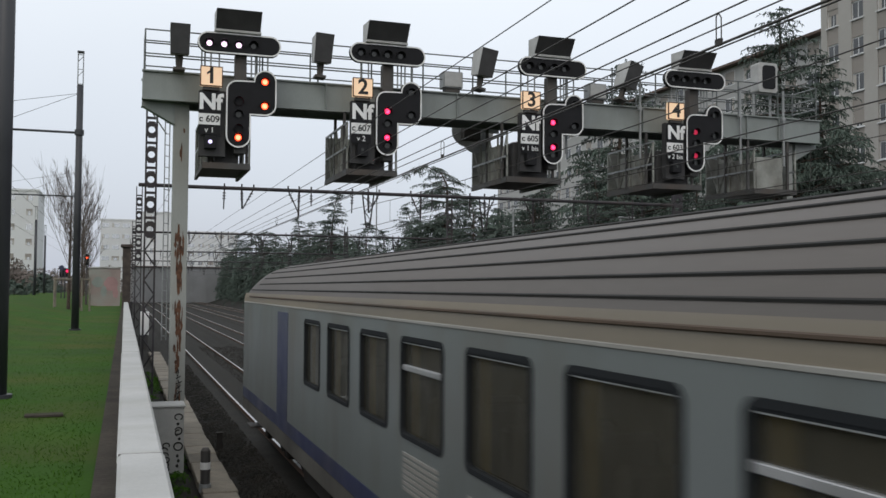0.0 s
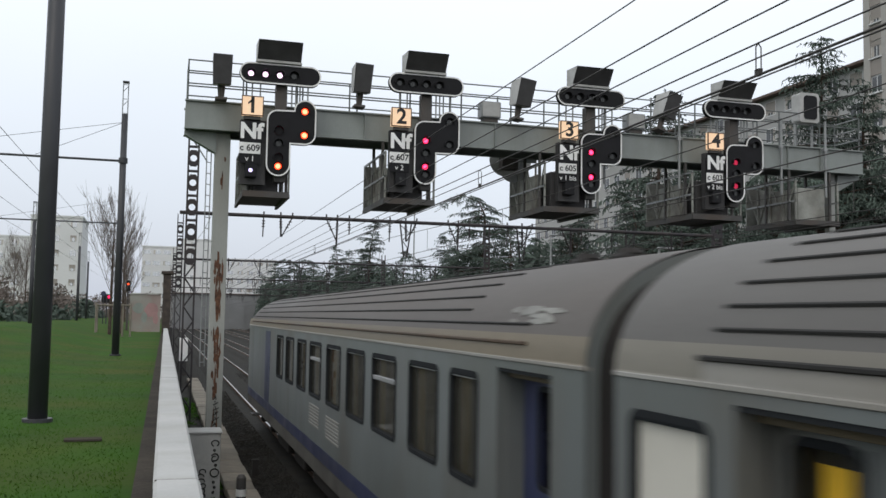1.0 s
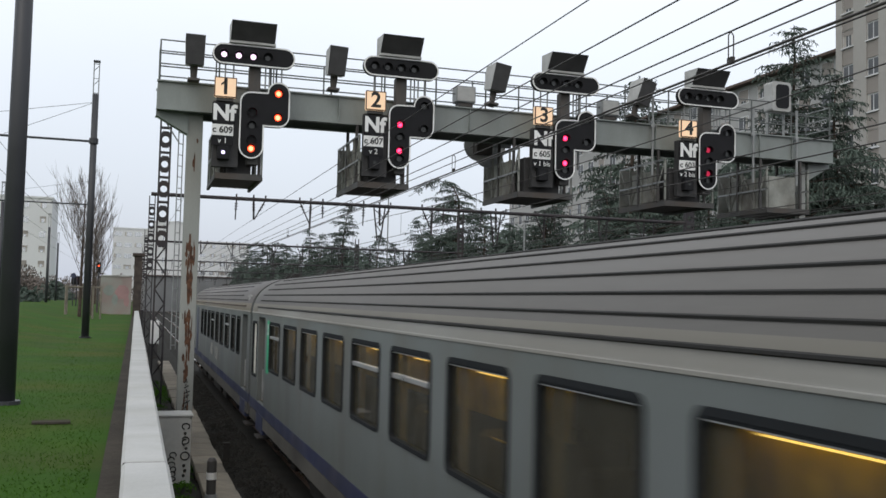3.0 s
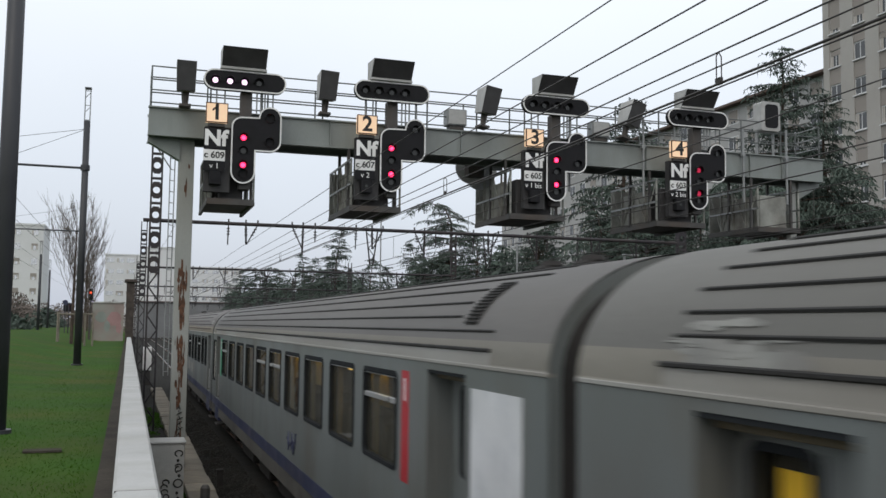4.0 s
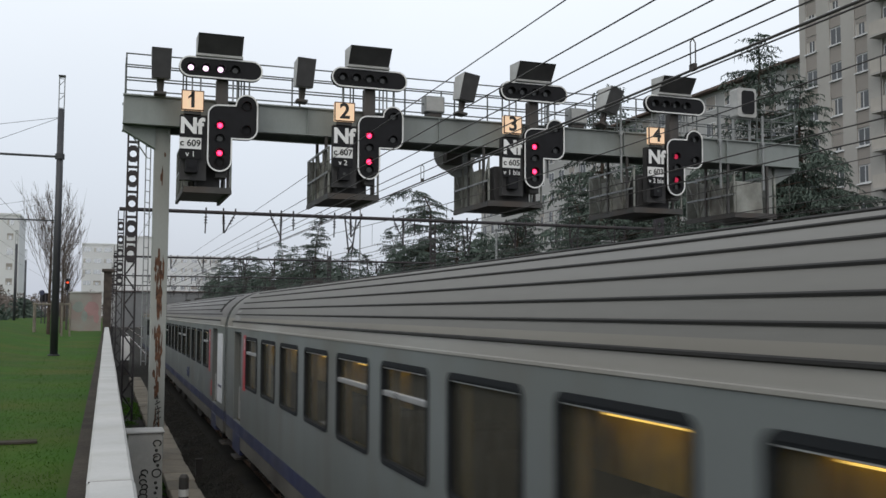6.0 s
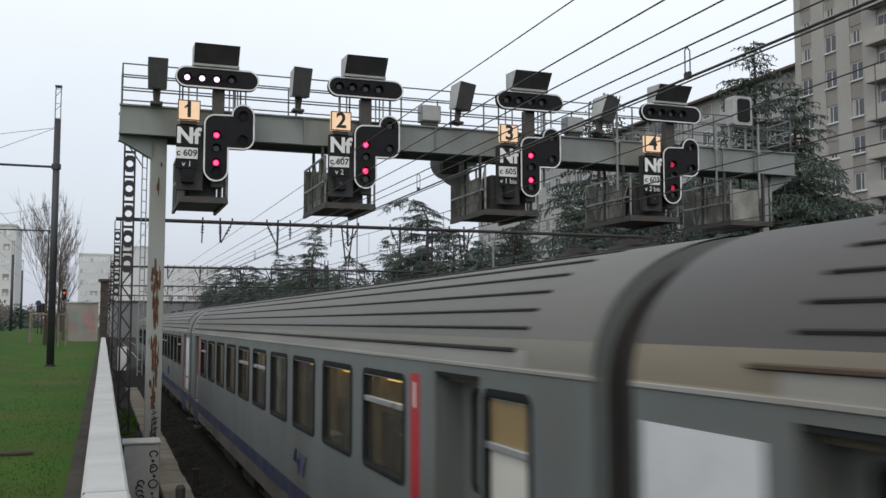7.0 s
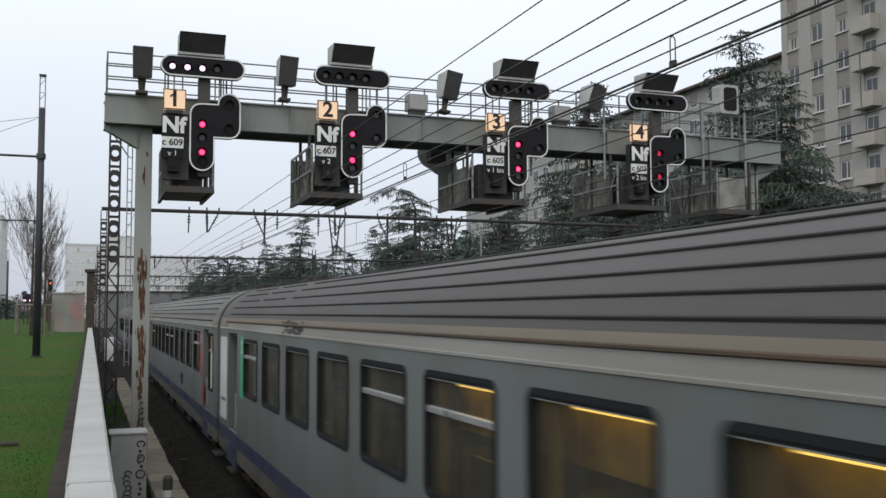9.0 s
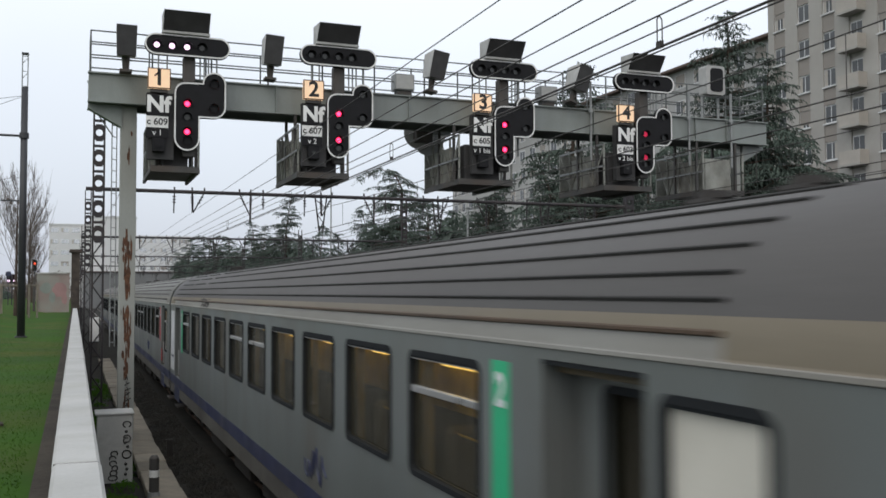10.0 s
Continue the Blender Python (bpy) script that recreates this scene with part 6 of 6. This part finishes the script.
# ---- grass blades on the near lawn ----
g = np.random.default_rng(5)
n = 80000
gy = 4.5 + 45 * g.random(n) ** 2.2
gx = -0.36 - (0.2 + 0.42 * gy) * g.random(n)
keep = gx > -9
gx, gy = gx[keep], gy[keep]
n = len(gx)
ang, hgt, wid = g.random(n) * 6.283, 0.01 + 0.016 * g.random(n), 0.004 + 0.005 * g.random(n)
gz = np.array([lawn_level(float(a), float(b)) for a, b in zip(gx, gy)])
dx, dy = np.cos(ang) * wid, np.sin(ang) * wid
lx, ly = g.normal(0, 0.025, n), g.normal(0, 0.025, n)
verts = np.empty((n * 3, 3))
verts[0::3] = np.stack([gx - dx, gy - dy, gz - 0.01], 1)
verts[1::3] = np.stack([gx + dx, gy + dy, gz - 0.01], 1)
verts[2::3] = np.stack([gx + lx, gy + ly, gz + hgt], 1)
me = bpy.data.meshes.new("grass")
me.from_pydata(verts.tolist(), [], [(3 * i, 3 * i + 1, 3 * i + 2) for i in range(n)])
me.materials.append(M["blade"])
tagged(new("grass", me), "short green lawn grass", "grass", kind="stuff")
for x, y in ((-0.92, 11.6),):
    thing("inspection_cover", B(-0.2, 0.2, -0.1, 0.1, -0.02, 0.004), M["dirt"], "small worn cover set in the lawn", "inspection cover", m=pose(x, y, GRASS_Z + 0.02, 0, 0, 4))


# ---- what moves: the train rolls away, added cover discs switch the signal's lamps ----
def motions():
    times = [0.5 * i for i in range(21)]
    for i, c in enumerate(COACHES):
        walk(c, [(t, pose(TRACKS[0], along(t) + LEN * (1 - i), 0)) for t in times])
    for ob, way in lamp_covers:
        on, slide = Matrix.Identity(4), Matrix.Translation((0.0, 0.06, 0.0))
        a, b = (on, slide) if way == "opens" else (slide, on)
        walk(ob, [(0.0, a), (3.1, a), (3.2, b), (10.0, b)])
    # the crossing lamps flash: seconds at which a lamp is lit
    for ob, name in flashers:
        shut, clear = Matrix.Identity(4), Matrix.Translation((0.0, 0.12, 0.0))
        lit = ((-1.0, 1.6), (4.8, 5.9), (7.8, 8.2)) if name == "red_lamp" else ((8.9, 11.0),)
        rows = [(0.0, clear if lit[0][0] < 0 else shut)]
        for t0, t1 in lit:
            if t0 > 0:
                rows += [(t0 - 0.1, shut), (t0, clear)]
            if t1 < 10:
                rows += [(t1, clear), (t1 + 0.1, shut)]
        rows.append((10.0, rows[-1][1]))
        walk(ob, rows)


motions()
